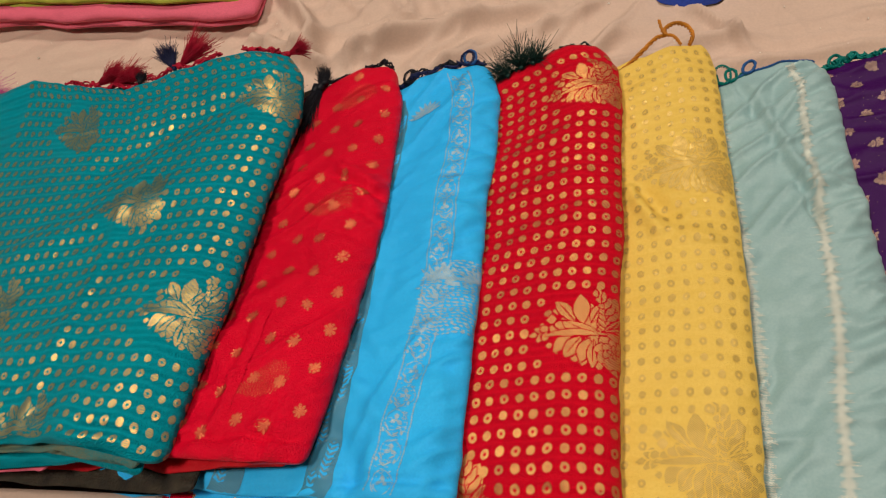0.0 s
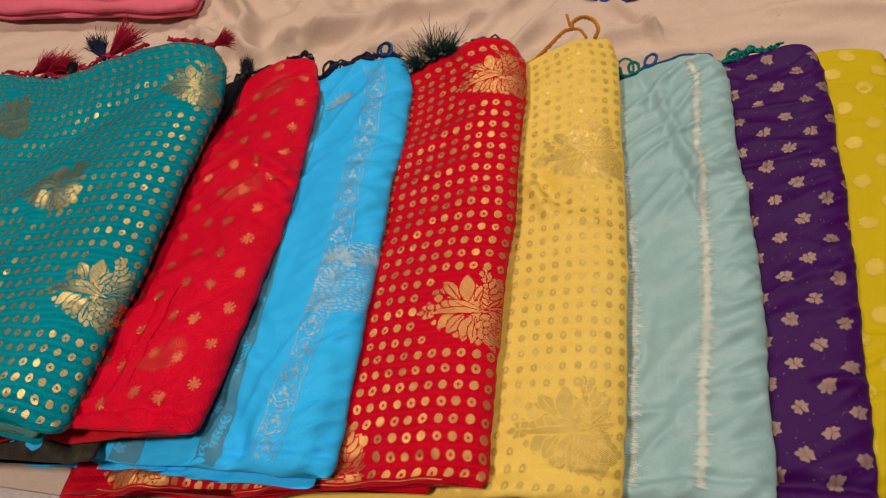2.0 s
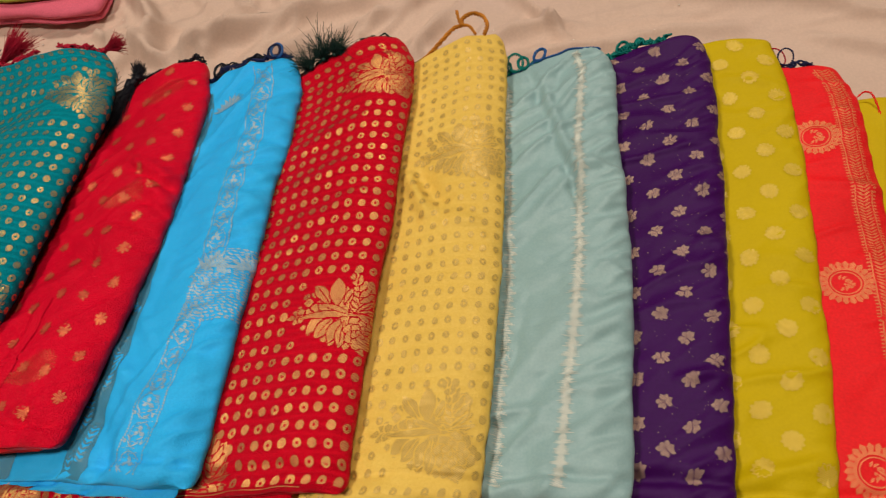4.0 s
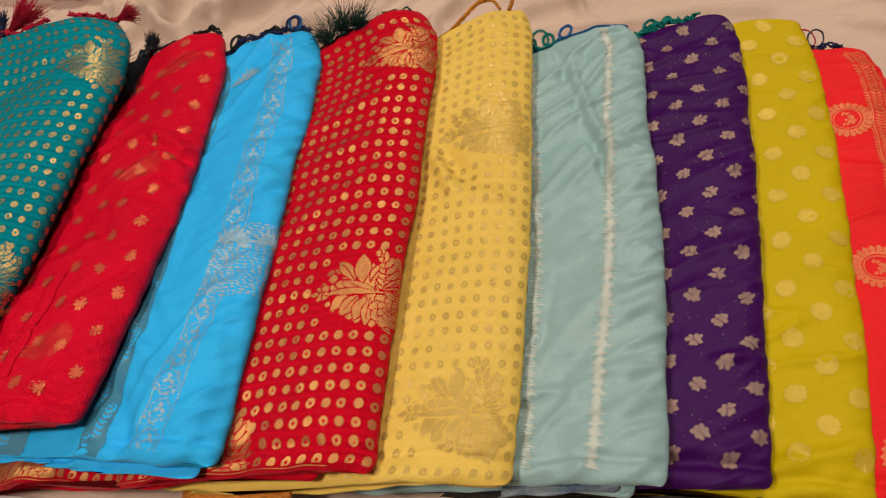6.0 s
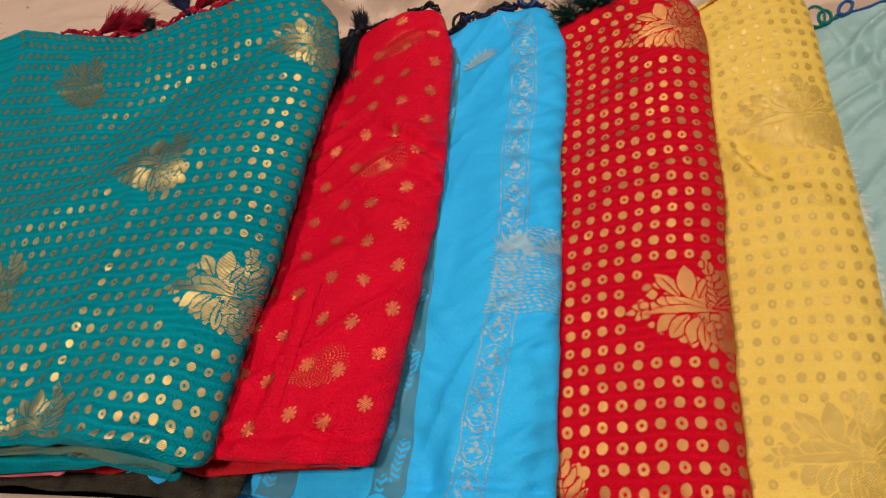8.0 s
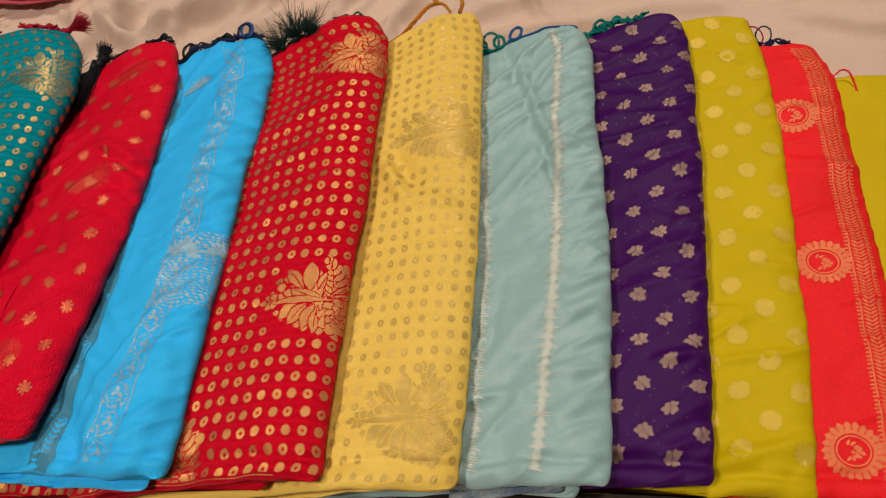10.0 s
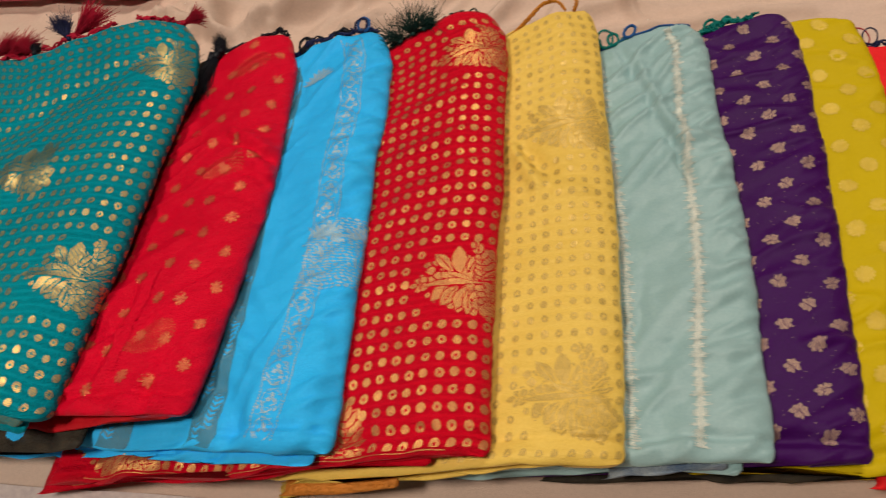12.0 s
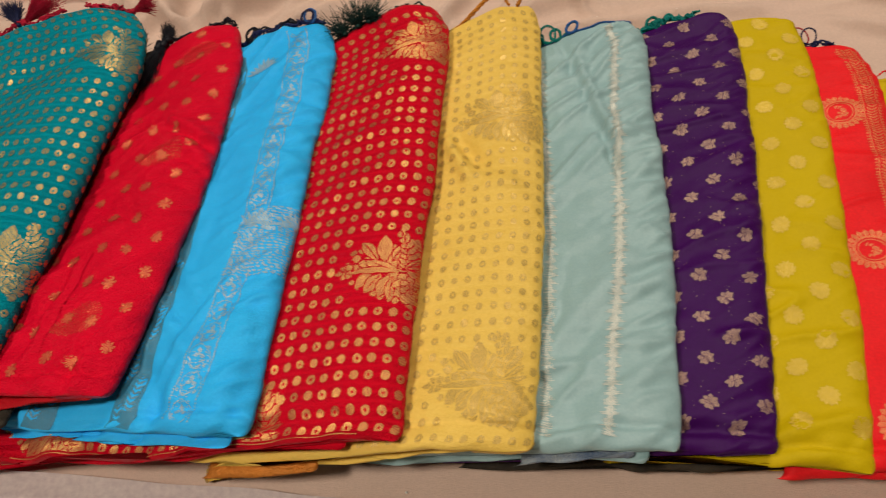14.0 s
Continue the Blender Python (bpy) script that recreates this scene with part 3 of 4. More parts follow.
# ---------------------------------------------------------------- the sheet
def sheet_height(x, y):
    h = 0.0
    far = max(0.0, min(1.0, (y - 0.44) / 0.1))
    h += far * 0.007 * fbm(x * 6 + y * 3, y * 11 - x * 3, 1.5, 4)
    for r in SHEET_FOLDS:
        bent = 0.02 * noise.noise((x * 9, y * 9, r[0] * 5))
        h += ridge(x + bent, y + bent, (*r[:4], r[4] * 0.6, r[5] * 1.6))
    mess = far * math.exp(-((x + 0.15) / 0.3) ** 2)
    h += 0.011 * mess * crush(x, y, 48, 31.0, 6, 24) + 0.009 * mess * crush(x, y, 112, 37.0, 7, 30) + 0.0045 * far * crush(x, y, 10, 41.0, 4, 26)
    return h + 0.0006 * fbm(x * 30, y * 30, 8.0, 2) - 0.002


SHEET_FOLDS = (
    (-0.40, 0.62, -0.28, 0.545, 0.012, 0.012), (-0.37, 0.70, -0.30, 0.56, 0.013, 0.016), (-0.30, 0.56, -0.16, 0.60, 0.014, 0.010),
    (-0.28, 0.56, -0.02, 0.66, 0.016, 0.012), (-0.16, 0.53, 0.02, 0.64, 0.014, 0.011), (-0.02, 0.50, 0.06, 0.62, 0.014, 0.009),
    (-0.36, 0.52, -0.30, 0.62, 0.012, 0.010), (-0.2, 0.49, -0.12, 0.57, 0.012, 0.010), (0.02, 0.545, 0.2, 0.57, 0.014, 0.008),
    (0.10, 0.52, 0.36, 0.55, 0.016, 0.008), (0.28, 0.60, 0.52, 0.56, 0.016, 0.009), (0.12, 0.63, 0.18, 0.55, 0.012, 0.010),
    (-0.62, 0.56, -0.36, 0.57, 0.02, 0.006), (-0.6, 0.50, -0.42, 0.52, 0.018, 0.005), (0.4, 0.52, 0.6, 0.50, 0.014, 0.008),
)
xs = np.concatenate([np.linspace(-2.3, -0.95, 10), np.linspace(-0.93, 0.75, 440), np.linspace(0.8, 2.4, 12)])
ys = np.concatenate([np.linspace(-1.5, -0.12, 10), np.linspace(-0.1, 0.44, 40), np.linspace(0.446, 0.82, 120), np.linspace(0.85, 3.2, 14)])
sv = [(x, y, sheet_height(x, y)) for y in ys for x in xs]
nx = len(xs)
sf = [(j * nx + i, j * nx + i + 1, (j + 1) * nx + i + 1, (j + 1) * nx + i) for j in range(len(ys) - 1) for i in range(nx - 1)]
ground = mesh_object("ground", sv, sf, SHEET, uvs=[(p[0], p[1]) for p in sv])
tagged(ground, "crumpled beige bed sheet spread under the sarees", "bed sheet", kind="structure")
setting("bed_base", (-2.3, -1.5, -0.45, 2.4, 3.2, -0.03), TAUPE, "plain mattress under the beige sheet")


# ---------------------------------------------------------------- the sarees
ROW = "folded sarees in a row"
root_layers = {}


def saree(spec, label, cloth, layers):
    """The thing and its folded layers; layers: rows of top, bottom, side inset, front inset, material, label, width. Returns the thing and the upper slab."""
    x = spec["edge"][0][1] - spec["width"] / 2
    root = thing("folded_saree", round(x, 3), 0.25, 0.0, label, "saree", ROW)
    slabs = []
    y = spec["front"] + 0.013
    spec["creases"] = (*spec.get("creases", ()), (-0.01, y, 0.05, y + 0.004, 0.003, -0.0022), (0.03, y + 0.006, 0.14, y, 0.0035, -0.0022), (0.1, y, 0.3, y + 0.004, 0.004, -0.002))
    for k, (top, bottom, side, front, mat, text, width) in enumerate(layers):
        if k == 0:
            sl = Slab(spec, top, bottom, side, front, width, spec.get("round", 0.045), spec["seed"], True, 0.003)
        else:
            sl = Slab(spec, top, bottom, max(side, 0.014), front, width, 0.01, spec["seed"] + 1.7 * k)
        sl.build("upper_fold" if k == 0 else "inner_fold", mat, root, text)
        slabs.append(sl)
    root_layers[root.name] = slabs
    return root, slabs[0]


def dotted(slab, clear, step_x=0.0107, step_y=0.0123, rx=0.0029, ry=0.0034, wide=0.3, shift=0.0):
    """Rows of woven spots, every second one a ring, with clear rounds kept free for the larger motifs."""
    w = Weave()
    j = 0
    y = slab.y0 + 0.006 + shift
    while y < slab.y1 - 0.006:
        i = 0
        x = -0.004
        while x < wide:
            if all(((x - cx) / rx2) ** 2 + ((y - cy) / ry2) ** 2 > 1 for cx, cy, rx2, ry2 in clear):
                px, py = x + random.uniform(-4e-4, 4e-4), y + random.uniform(-4e-4, 4e-4)
                k = random.uniform(0.92, 1.06)
                if (i + j) % 2:
                    w.dot(px, py, rx * k, ry * k)
                else:
                    w.ring(px, py, rx * k, ry * k, 0.32)
            i += 1
            x += step_x
        j += 1
        y += step_y
    return w


def hem_cord(root, slab, d0, d1, mat, radius=0.0022, knots=9, label="", drop=0.0, out=0.003):
    """A knotted cord along the far end of the cloth."""
    pts = []
    for k in range(knots):
        d = d0 + (d1 - d0) * k / (knots - 1)
        p = slab.on([(d, slab.y1 - 0.001)], 0.0)[0]
        pts.append((p[0], p[1] + 0.5 * out + random.uniform(-0.002, 0.0025), p[2] - drop + random.uniform(-0.003, 0.0025)))
    chunks = []
    for q in range(4):
        slack = []
        for k, p in enumerate(smooth_path(pts, 6)):
            swing = radius * 1.0
            slack.append(p + Vector((2.2 * swing * noise.noise((k * 0.31, q * 3.7, d0 * 50)), swing * (0.1 + 2.0 * noise.noise((k * 0.4, q * 5.1, d1 * 50))), swing * (0.3 + 1.6 * noise.noise((k * 0.37, q * 2.3, 6.0))))))
        chunks.append(tube(slack, radius * 0.34, 5))
    for k in range(1, len(pts) - 1, 2):
        p = Vector(pts[k])
        chunks.append(tube([p + Vector((-radius, 0, 0)), p + Vector((0, radius * 0.7, radius * 0.5)), p + Vector((radius, 0, 0))], radius * 0.75, 6))
    v, f = joined(chunks)
    o = Vector(root.location)
    mesh_object("edge_cord", [p - o for p in v], f, mat, root, label)


def loop_cord(root, slab, d, size, mat, label="", lean=0.0, radius=0.0012, strands=2):
    p = slab.on([(d, slab.y1 - 0.002)], 0.0)[0]
    pts = []
    for k in range(11):
        a = math.pi * 2 * k / 10
        pts.append((p[0] + size * (0.8 * math.sin(a) + lean * (1 - math.cos(a))), p[1] + size * 0.9 * (1 - math.cos(a)) + 0.001, p[2] + 0.002 + size * 0.35 * (1 - math.cos(a))))
    cord("cord_loop", pts, radius, mat, root, label, strands)


THICK = 0.022

# teal saree with gold spots
T = dict(droop=0.014, crush=(0.0012, -14), nose=((0.0, 0.04, 0.15, 0.34), (0.0, 0.008, 0.012, 0.006)), edge=[(0.062, -0.285), (0.132, -0.278), (0.189, -0.271), (0.294, -0.264), (0.39, -0.255), (0.44, -0.264), (0.472, -0.284)], front=0.057, back=0.468,
         high=(0.128, 0.122), tilt=0.22, round=0.055, width=0.386, thick=0.03, seed=1.0, rough=0.0015, pucker=0.0008, hem=((0.0, 0.06, 0.12, 0.18, 0.26, 0.33, 0.375), (0.0, -0.003, -0.01, -0.018, 0.014, 0.042, 0.03)),
         creases=((0.06, 0.30, 0.3, 0.22, 0.02, 0.004), (0.1, 0.16, 0.3, 0.10, 0.02, 0.003), (0.05, 0.40, 0.2, 0.33, 0.02, -0.004), (0.12, 0.05, 0.13, 0.45, 0.006, 0.0015)))
teal, slab = saree(T, "teal silk saree with gold spots and flower sprays, folded", TEAL, (
    (0.0, 0.5, 0, 0, TEAL, "", None), (0.42, 0.66, 0.016, -0.006, TEALBROCADE, "gold brocade inner fold", 0.3), (0.62, 0.84, 0.016, -0.010, TEAL, "", 0.31), (0.8, 1.0, 0.1, -0.012, PINK, "rose pink inner border", 0.24)))
sprays = [(0.033, 0.166, 0.069, 0.0), (0.035, 0.4, 0.064, 0.0), (0.262, 0.4, 0.069, 0.0), (0.128, 0.28, 0.069, 0.0), (0.24, 0.181, 0.069, 0.0), (0.13, 0.066, 0.06, 0.0)]
w = dotted(slab, [(x, y, s * 0.5, s * 0.5) for x, y, s, _ in sprays], wide=0.355)
tagged(w.lay(slab, "zari_spot_field", GOLD, teal, "woven gold spots and rings")[0], kind="stuff")
w = Weave()
for x, y, s, turn in sprays:
    w.cut()
    w.bouquet(x, y, s, turn)
w.lay(slab, "zari_spray", GOLD, teal, "woven gold flower spray")
hem_cord(teal, slab, 0.285, 0.17, THREAD_RED, label="crimson knotted cord", knots=9, radius=0.0026)
hem_cord(teal, slab, 0.16, 0.075, THREAD_RED, label="crimson knotted cord", knots=8, radius=0.0028)
hem_cord(teal, slab, 0.05, -0.006, THREAD_RED, label="crimson knotted cord", radius=0.003, knots=7)
for d, way, ln, mat, text in ((0.235, (0.75, 0.75, 0.1), 0.036, THREAD_RED, "crimson tassel"), (0.215, (0.9, 0.55, 0.12), 0.042, THREAD_RED, "crimson tassel"), (0.128, (-0.55, 0.8, 0.25), 0.034, THREAD_NAVY, "navy tassel"),
                              (0.125, (0.65, 0.8, 0.3), 0.044, THREAD_RED, "crimson tassel"), (0.17, (-0.2, 0.6, -0.1), 0.016, THREAD_BLACK, "black tassel"), (0.004, (0.7, 0.4, 0.1), 0.022, THREAD_RED, "crimson tassel")):
    p = slab.on([(d, slab.y1 - 0.002)], 0.001)[0]
    tassel(p, way, ln * 0.85, mat, teal, 200, 0.34, text, curl=0.14)

# red crepe saree with small florets
R = dict(crush=(0.0046, 40), nose=((0.0, 0.1, 0.33), (0.0, 0.002, 0.018)), edge=[(0.068, -0.185), (0.102, -0.18), (0.173, -0.171), (0.266, -0.162), (0.333, -0.163), (0.41, -0.164), (0.458, -0.178)], front=0.062, back=0.457,
         high=(0.116, 0.102), tilt=0.29, tilt2=0.17, round=0.04, width=0.33, thick=THICK, seed=2.0, rough=0.0022, pucker=0.0022, hem=((0.0, 0.03, 0.1, 0.33), (0.0, -0.002, -0.036, -0.05)),
         creases=((0.0, 0.286, 0.05, 0.318, 0.0035, -0.004), (0.0, 0.262, 0.035, 0.284, 0.0035, -0.003), (0.0, 0.24, 0.05, 0.262, 0.004, -0.002), (0.02, 0.2, 0.12, 0.26, 0.008, -0.002), (0.06, 0.1, 0.14, 0.2, 0.01, 0.003), (0.03, 0.06, 0.034, 0.11, 0.0035, -0.003), (0.005, 0.30, 0.05, 0.325, 0.006, 0.004), (0.0, 0.275, 0.04, 0.305, 0.006, 0.003), (0.075, 0.06, 0.078, 0.185, 0.004, 0.002), (0.02, 0.06, 0.03, 0.1, 0.006, 0.003), (0.1, 0.19, 0.05, 0.215, 0.006, 0.0015)))
red, slab = saree(R, "crimson crepe saree with small gold florets, folded", RED, (
    (0.0, 0.55, 0, 0, RED, "", None), (0.5, 0.78, 0.012, -0.001, REDBROCADE, "red and gold brocade hem", None), (0.7, 1.0, 0.085, -0.018, BLACK, "black brocade border fold", 0.33)))
w = Weave()
for i in range(9):
    for j in range(12):
        y = 0.097 + 0.0325 * j - 0.0105 * (i % 2) - 0.006 * (i // 2)
        x = 0.017 + 0.0235 * i + 0.011 * math.exp(-((y - 0.25) / 0.05) ** 2) + random.uniform(-0.001, 0.001)
        if slab.y0 + 0.012 < y < slab.y1 - 0.012:
            w.cut()
            w.floret(x, y, 0.0055, 8, 0.42, blunt=0.35)
w.lay(slab, "zari_floret", REDGOLD, red)
w = Weave()
for x, y in ((0.05, 0.285), (0.055, 0.12), (0.045, 0.418), (0.13, 0.2), (0.13, 0.35)):
    w.cut()
    w.paisley(x, y, 0.042)
w.lay(slab, "zari_paisley", REDGOLD, red, "faint woven paisley")
w = Weave()
w.band(0.0735, 0.0795, 0.095, 0.185, 20)
w.lay(slab, "ribbon_thread", RED, red, "loose shiny woven line", lift=0.0007)
hem_cord(red, slab, 0.03, -0.004, THREAD_BLACK, label="black knotted cord", knots=6, radius=0.0026)
hem_cord(red, slab, 0.11, 0.045, THREAD_BLACK, label="black knotted cord", knots=7, radius=0.0022)
for d, way, ln in ((0.112, (-0.3, 0.9, 0.3), 0.026), (0.1, (-0.5, 0.5, 0.1), 0.024), (0.075, (0.2, 1, 0.3), 0.014)):
    p = slab.on([(d, slab.y1 - 0.004)], 0.002)[0]
    tassel(p, way, ln, THREAD_BLACK, red, 110, 0.5, "black tassel")
for x, y, way, ln in ((-0.247, 0.438, (-0.25, -0.9, -0.15), 0.05), (-0.252, 0.436, (-0.15, -0.9, -0.2), 0.056), (-0.244, 0.436, (-0.2, 0.9, 0.1), 0.018)):
    tassel((x, y, 0.085), way, ln, THREAD_BLACK, red, 200, 0.2, "black tassel", 0.004, 0.12)

# sky-blue crepe saree
B = dict(crush=(0.0048, 62), nose=((0.0, 0.05, 0.12, 0.25, 0.34), (0.0, 0.003, 0.01, 0.02, 0.028)), edge=[(0.041, -0.085), (0.15, -0.081), (0.217, -0.079), (0.282, -0.079), (0.369, -0.073), (0.41, -0.073), (0.452, -0.086)], front=0.038, back=0.452, high=(0.108, 0.102), tilt=0.28, tilt2=0.17, round=0.04, width=0.34,
         thick=THICK, seed=3.0, rough=0.002, pucker=0.0034, slant=0.0013, hem=((0.0, 0.04, 0.1, 0.34), (0.0, -0.002, -0.022, -0.04)),
         creases=((0.06, 0.14, 0.13, 0.24, 0.006, 0.002), (0.05, 0.09, 0.12, 0.17, 0.007, 0.0025), (0.07, 0.07, 0.13, 0.13, 0.006, -0.002), (0.055, 0.036, 0.06, 0.08, 0.006, 0.003), (0.075, 0.036, 0.07, 0.07, 0.006, -0.003), (0.1, 0.04, 0.09, 0.09, 0.007, 0.003), (0.0, 0.30, 0.05, 0.31, 0.005, 0.002),
                  (0.0, 0.33, 0.045, 0.342, 0.005, 0.002), (0.0, 0.36, 0.04, 0.37, 0.005, 0.0018), (0.0, 0.27, 0.04, 0.285, 0.005, 0.0018)))
blue, slab = saree(B, "sky-blue crepe saree with a silver woven border, folded", BLUE, (
    (0.0, 0.62, 0, 0, BLUE, "", None), (0.55, 0.8, 0.012, -0.006, BLUE, "", 0.12), (0.6, 1.0, 0.03, -0.003, BLUE, "", 0.31)))


def border_x(y):
    return 0.028 + 0.018 * max(0.0, (0.2 - y)) / 0.16


w = Weave()
y = 0.044
while y < 0.44:
    for side in (0.0, 0.0195):
        w.leaf(border_x(y) + side + random.uniform(-2e-4, 2e-4), y, math.pi / 2, 0.0019, 0.0017, 0, 2)
    y += 0.0022
y, k = 0.052, 0
while y < 0.434:
    x = border_x(y) + 0.0098
    for deg in (90, 210, 330):
        w.leaf(x, y, radians(deg), 0.0046, 0.0032, 0, 4, 1.3)
    for q in range(26):
        w.leaf(x - 0.008 + random.uniform(0, 0.012), y - 0.007 + 0.0008 * q, random.uniform(-0.1, 0.1), random.uniform(0.002, 0.0045), 0.0006, 0, 2)
    for q in range(11):
        a = radians(-60 + 28 * q)
        w.leaf(x + 0.0074 * math.cos(a), y - 0.001 + 0.0078 * math.sin(a), a + math.pi / 2, 0.0038, 0.0008, 0.4, 3)
    for sx in (-1, 1):
        w.leaf(x, y + 0.0095, math.pi / 2 + sx * 1.1, 0.0062, 0.0016, -0.6 * sx, 4)
        w.dot(x + sx * 0.0064, y + 0.0132, 0.0012, 0.0016, 6)
        w.leaf(x + sx * 0.0025, y + 0.0145, math.pi / 2 - sx * 0.9, 0.005, 0.0015, 0, 3)
    y += 0.0205
tagged(w.lay(slab, "zari_border", BLUEZARI, blue, "silver woven border")[0], kind="stuff")
w = Weave()
for k in range(26):
    yy = 0.163 + 0.0025 * k
    x0 = 0.0
    while x0 < 0.05 - 0.0035 * max(0, k - 18):
        ln = random.uniform(0.003, 0.006)
        w.leaf(x0, yy + random.uniform(-4e-4, 4e-4), random.uniform(-0.15, 0.15), ln, random.uniform(0.0012, 0.0021), 0.2, 3)
        x0 += ln + random.uniform(0.0003, 0.0012)
for k in range(9):
    a = 0.5 + 0.32 * k
    w.leaf(0.034 + 0.004 * math.cos(a), 0.205 + 0.004 * math.sin(a), a, 0.02 - 0.001 * k, 0.0035, 0.5, 5)
    w.leaf(0.006 + 0.003 * math.cos(a), 0.205 + 0.003 * math.sin(a), a, 0.016, 0.0034, -0.5, 5)
tagged(w.lay(slab, "zari_panel", BLUEZARI, blue, "silver woven panel at the fold")[0], kind="stuff")
w = Weave()
for k in range(9):
    w.leaf(0.075, 0.40, 0.35 * k, 0.017, 0.005, 0.3, 4)
w.lay(slab, "zari_motif", BLUEZARI, blue, "faint silver leaf motif")
# border bands whose dark ground also paints in the shade at the red saree
for x0 in (0.099, 0.174):
    w = Weave()
    w.band(x0 - 0.0065, x0 + 0.0155, slab.y0 + 0.001, 0.43, 120)
    w.lay(slab, "zari_band", SHADEDZARI, blue, "grey-blue woven band, darkened for the shade beside the red saree", lift=0.00035, inset=0.001)
    w = Weave()
    for k in range(int((0.43 - 0.046) / 0.0042)):
        y = 0.046 + 0.0042 * k
        for col in (0.0, 0.009):
            for sx in (-1, 1):
                w.leaf(x0 + col, y, math.pi / 2 + sx * 0.8, 0.006, 0.0019, 0, 3)
        for side in (-0.006, 0.015):
            w.leaf(x0 + side, y, math.pi / 2, 0.0028, 0.0008, 0, 2)
    tagged(w.lay(slab, "zari_border", STEELZARI, blue, "grey silver leaf chain border")[0], kind="stuff")
hem_cord(blue, slab, 0.1, 0.004, THREAD_NAVY, label="navy knotted cord", knots=12, radius=0.0028, drop=-0.001, out=0.004)
hem_cord(blue, slab, 0.1, 0.03, THREAD_BLACK, label="black knotted cord", knots=9, radius=0.0028, drop=0.0, out=0.008)
loop_cord(blue, slab, 0.02, 0.007, THREAD_BLUE, "blue cord loop")
loop_cord(blue, slab, 0.024, 0.007, THREAD_NAVY, "navy cord loop", 0.2)
loop_cord(blue, slab, 0.082, 0.007, THREAD_BLACK, "black cord loop", 0.2)

# scarlet saree with gold spots
S = dict(nose=((0.0, 0.1, 0.14, 0.35), (0.0, 0.0, -0.003, -0.002)), crush=(0.0013, 18), edge=[(0.036, 0.019), (0.119, 0.02), (0.197, 0.024), (0.258, 0.029), (0.314, 0.03), (0.411, 0.034), (0.44, 0.031), (0.468, 0.018)], front=0.036, back=0.466, high=(0.109, 0.107), tilt=0.28, tilt2=0.18, round=0.05, width=0.322,
         thick=THICK, seed=4.0, rough=0.0014, pucker=0.0008, hem=((0.0, 0.03, 0.1, 0.35), (0.0, 0.0, -0.03, -0.05)),
         creases=((0.09, 0.24, 0.02, 0.28, 0.01, 0.002), (0.1, 0.29, 0.02, 0.315, 0.008, 0.002), (0.1, 0.33, 0.03, 0.36, 0.008, 0.002)))
dots, slab = saree(S, "scarlet silk saree with gold spots and flower sprays, folded", SCARLET, (
    (0.0, 0.6, 0, 0, SCARLET, "", None), (0.54, 0.8, 0.014, 0.001, SCARLET, "", None), (0.76, 1.0, 0.04, 0.003, SCARLET, "", 0.275)))
sprays = [(0.032, 0.164, 0.07, 0.0), (0.036, 0.41, 0.066, 0.1), (0.125, 0.045, 0.075, 0.0), (0.285, 0.06, 0.07, 0)]
w = dotted(slab, [(x, y, s * 0.47, s * 0.48) for x, y, s, _ in sprays], wide=0.312, rx=0.0032, ry=0.0036)
tagged(w.lay(slab, "zari_spot_field", ORANGEGOLD, dots, "woven gold spots and rings")[0], kind="stuff")
w = Weave()
for x, y, s, turn in sprays:
    w.cut()
    w.bouquet(x, y, s, turn)
w.lay(slab, "zari_spray", ORANGEGOLD, dots, "woven gold flower spray")
for k, lip in enumerate(root_layers[dots.name][:2]):
    w = Weave()
    x = 0.03
    while x < 0.3:
        ln = random.uniform(0.006, 0.012)
        w.band(x, x + ln, lip.y0 + 0.0022, lip.y0 + 0.0026 + random.uniform(0, 0.0004), 2)
        if k:
            w.dot(x + 0.004, lip.y0 + 0.0048, 0.0026, 0.0013, 8)
        x += ln
    tagged(w.lay(lip, "selvedge", ORANGEGOLD, dots, "gold woven selvedge", inset=0.002)[0], kind="stuff")
hem_cord(dots, slab, 0.1, 0.045, THREAD_GREEN, label="dark green cord", knots=8, radius=0.003, drop=0.004)
hem_cord(dots, slab, 0.04, 0.01, THREAD_GREEN, label="dark green stitched edge", knots=6, radius=0.0012, out=-0.002)
for d, way, ln in ((0.08, (-0.15, 0.8, 0.5), 0.03), (0.07, (0.35, 0.7, 0.4), 0.024), (0.092, (-0.6, 0.6, 0.2), 0.026)):
    p = slab.on([(d, slab.y1 - 0.006)], 0.002)[0]
    tassel(p, way, ln * 0.66, THREAD_GREEN, dots, 130, 0.8, "dark green tassel", curl=0.5)

# yellow silk saree
Y = dict(crush=(0.0015, -50), edge=[(0.034, 0.104), (0.122, 0.111), (0.208, 0.115), (0.284, 0.117), (0.387, 0.117), (0.44, 0.119), (0.472, 0.112)], front=0.034, back=0.47, high=(0.1, 0.098), tilt=0.28, tilt2=0.2, round=0.05, width=0.24,
         thick=THICK, seed=5.0, rough=0.0018, pucker=0.001, hem=((0.0, 0.03, 0.1, 0.27), (0.0, 0.0, -0.03, -0.06)),
         creases=((0.085, 0.315, 0.06, 0.255, 0.006, 0.004), (0.075, 0.31, 0.045, 0.265, 0.007, -0.004), (0.05, 0.255, 0.02, 0.25, 0.006, 0.002), (0.0, 0.05, 0.06, 0.055, 0.006, 0.002)))
gold, slab = saree(Y, "bright yellow silk saree with dull gold spots, folded", YELLOW, (
    (0.0, 0.5, 0, 0, YELLOW, "", None), (0.46, 0.74, 0.012, 0.002, YELLOW, "", 0.21), (0.7, 1.0, 0.03, 0.002, YELLOW, "", 0.155)))
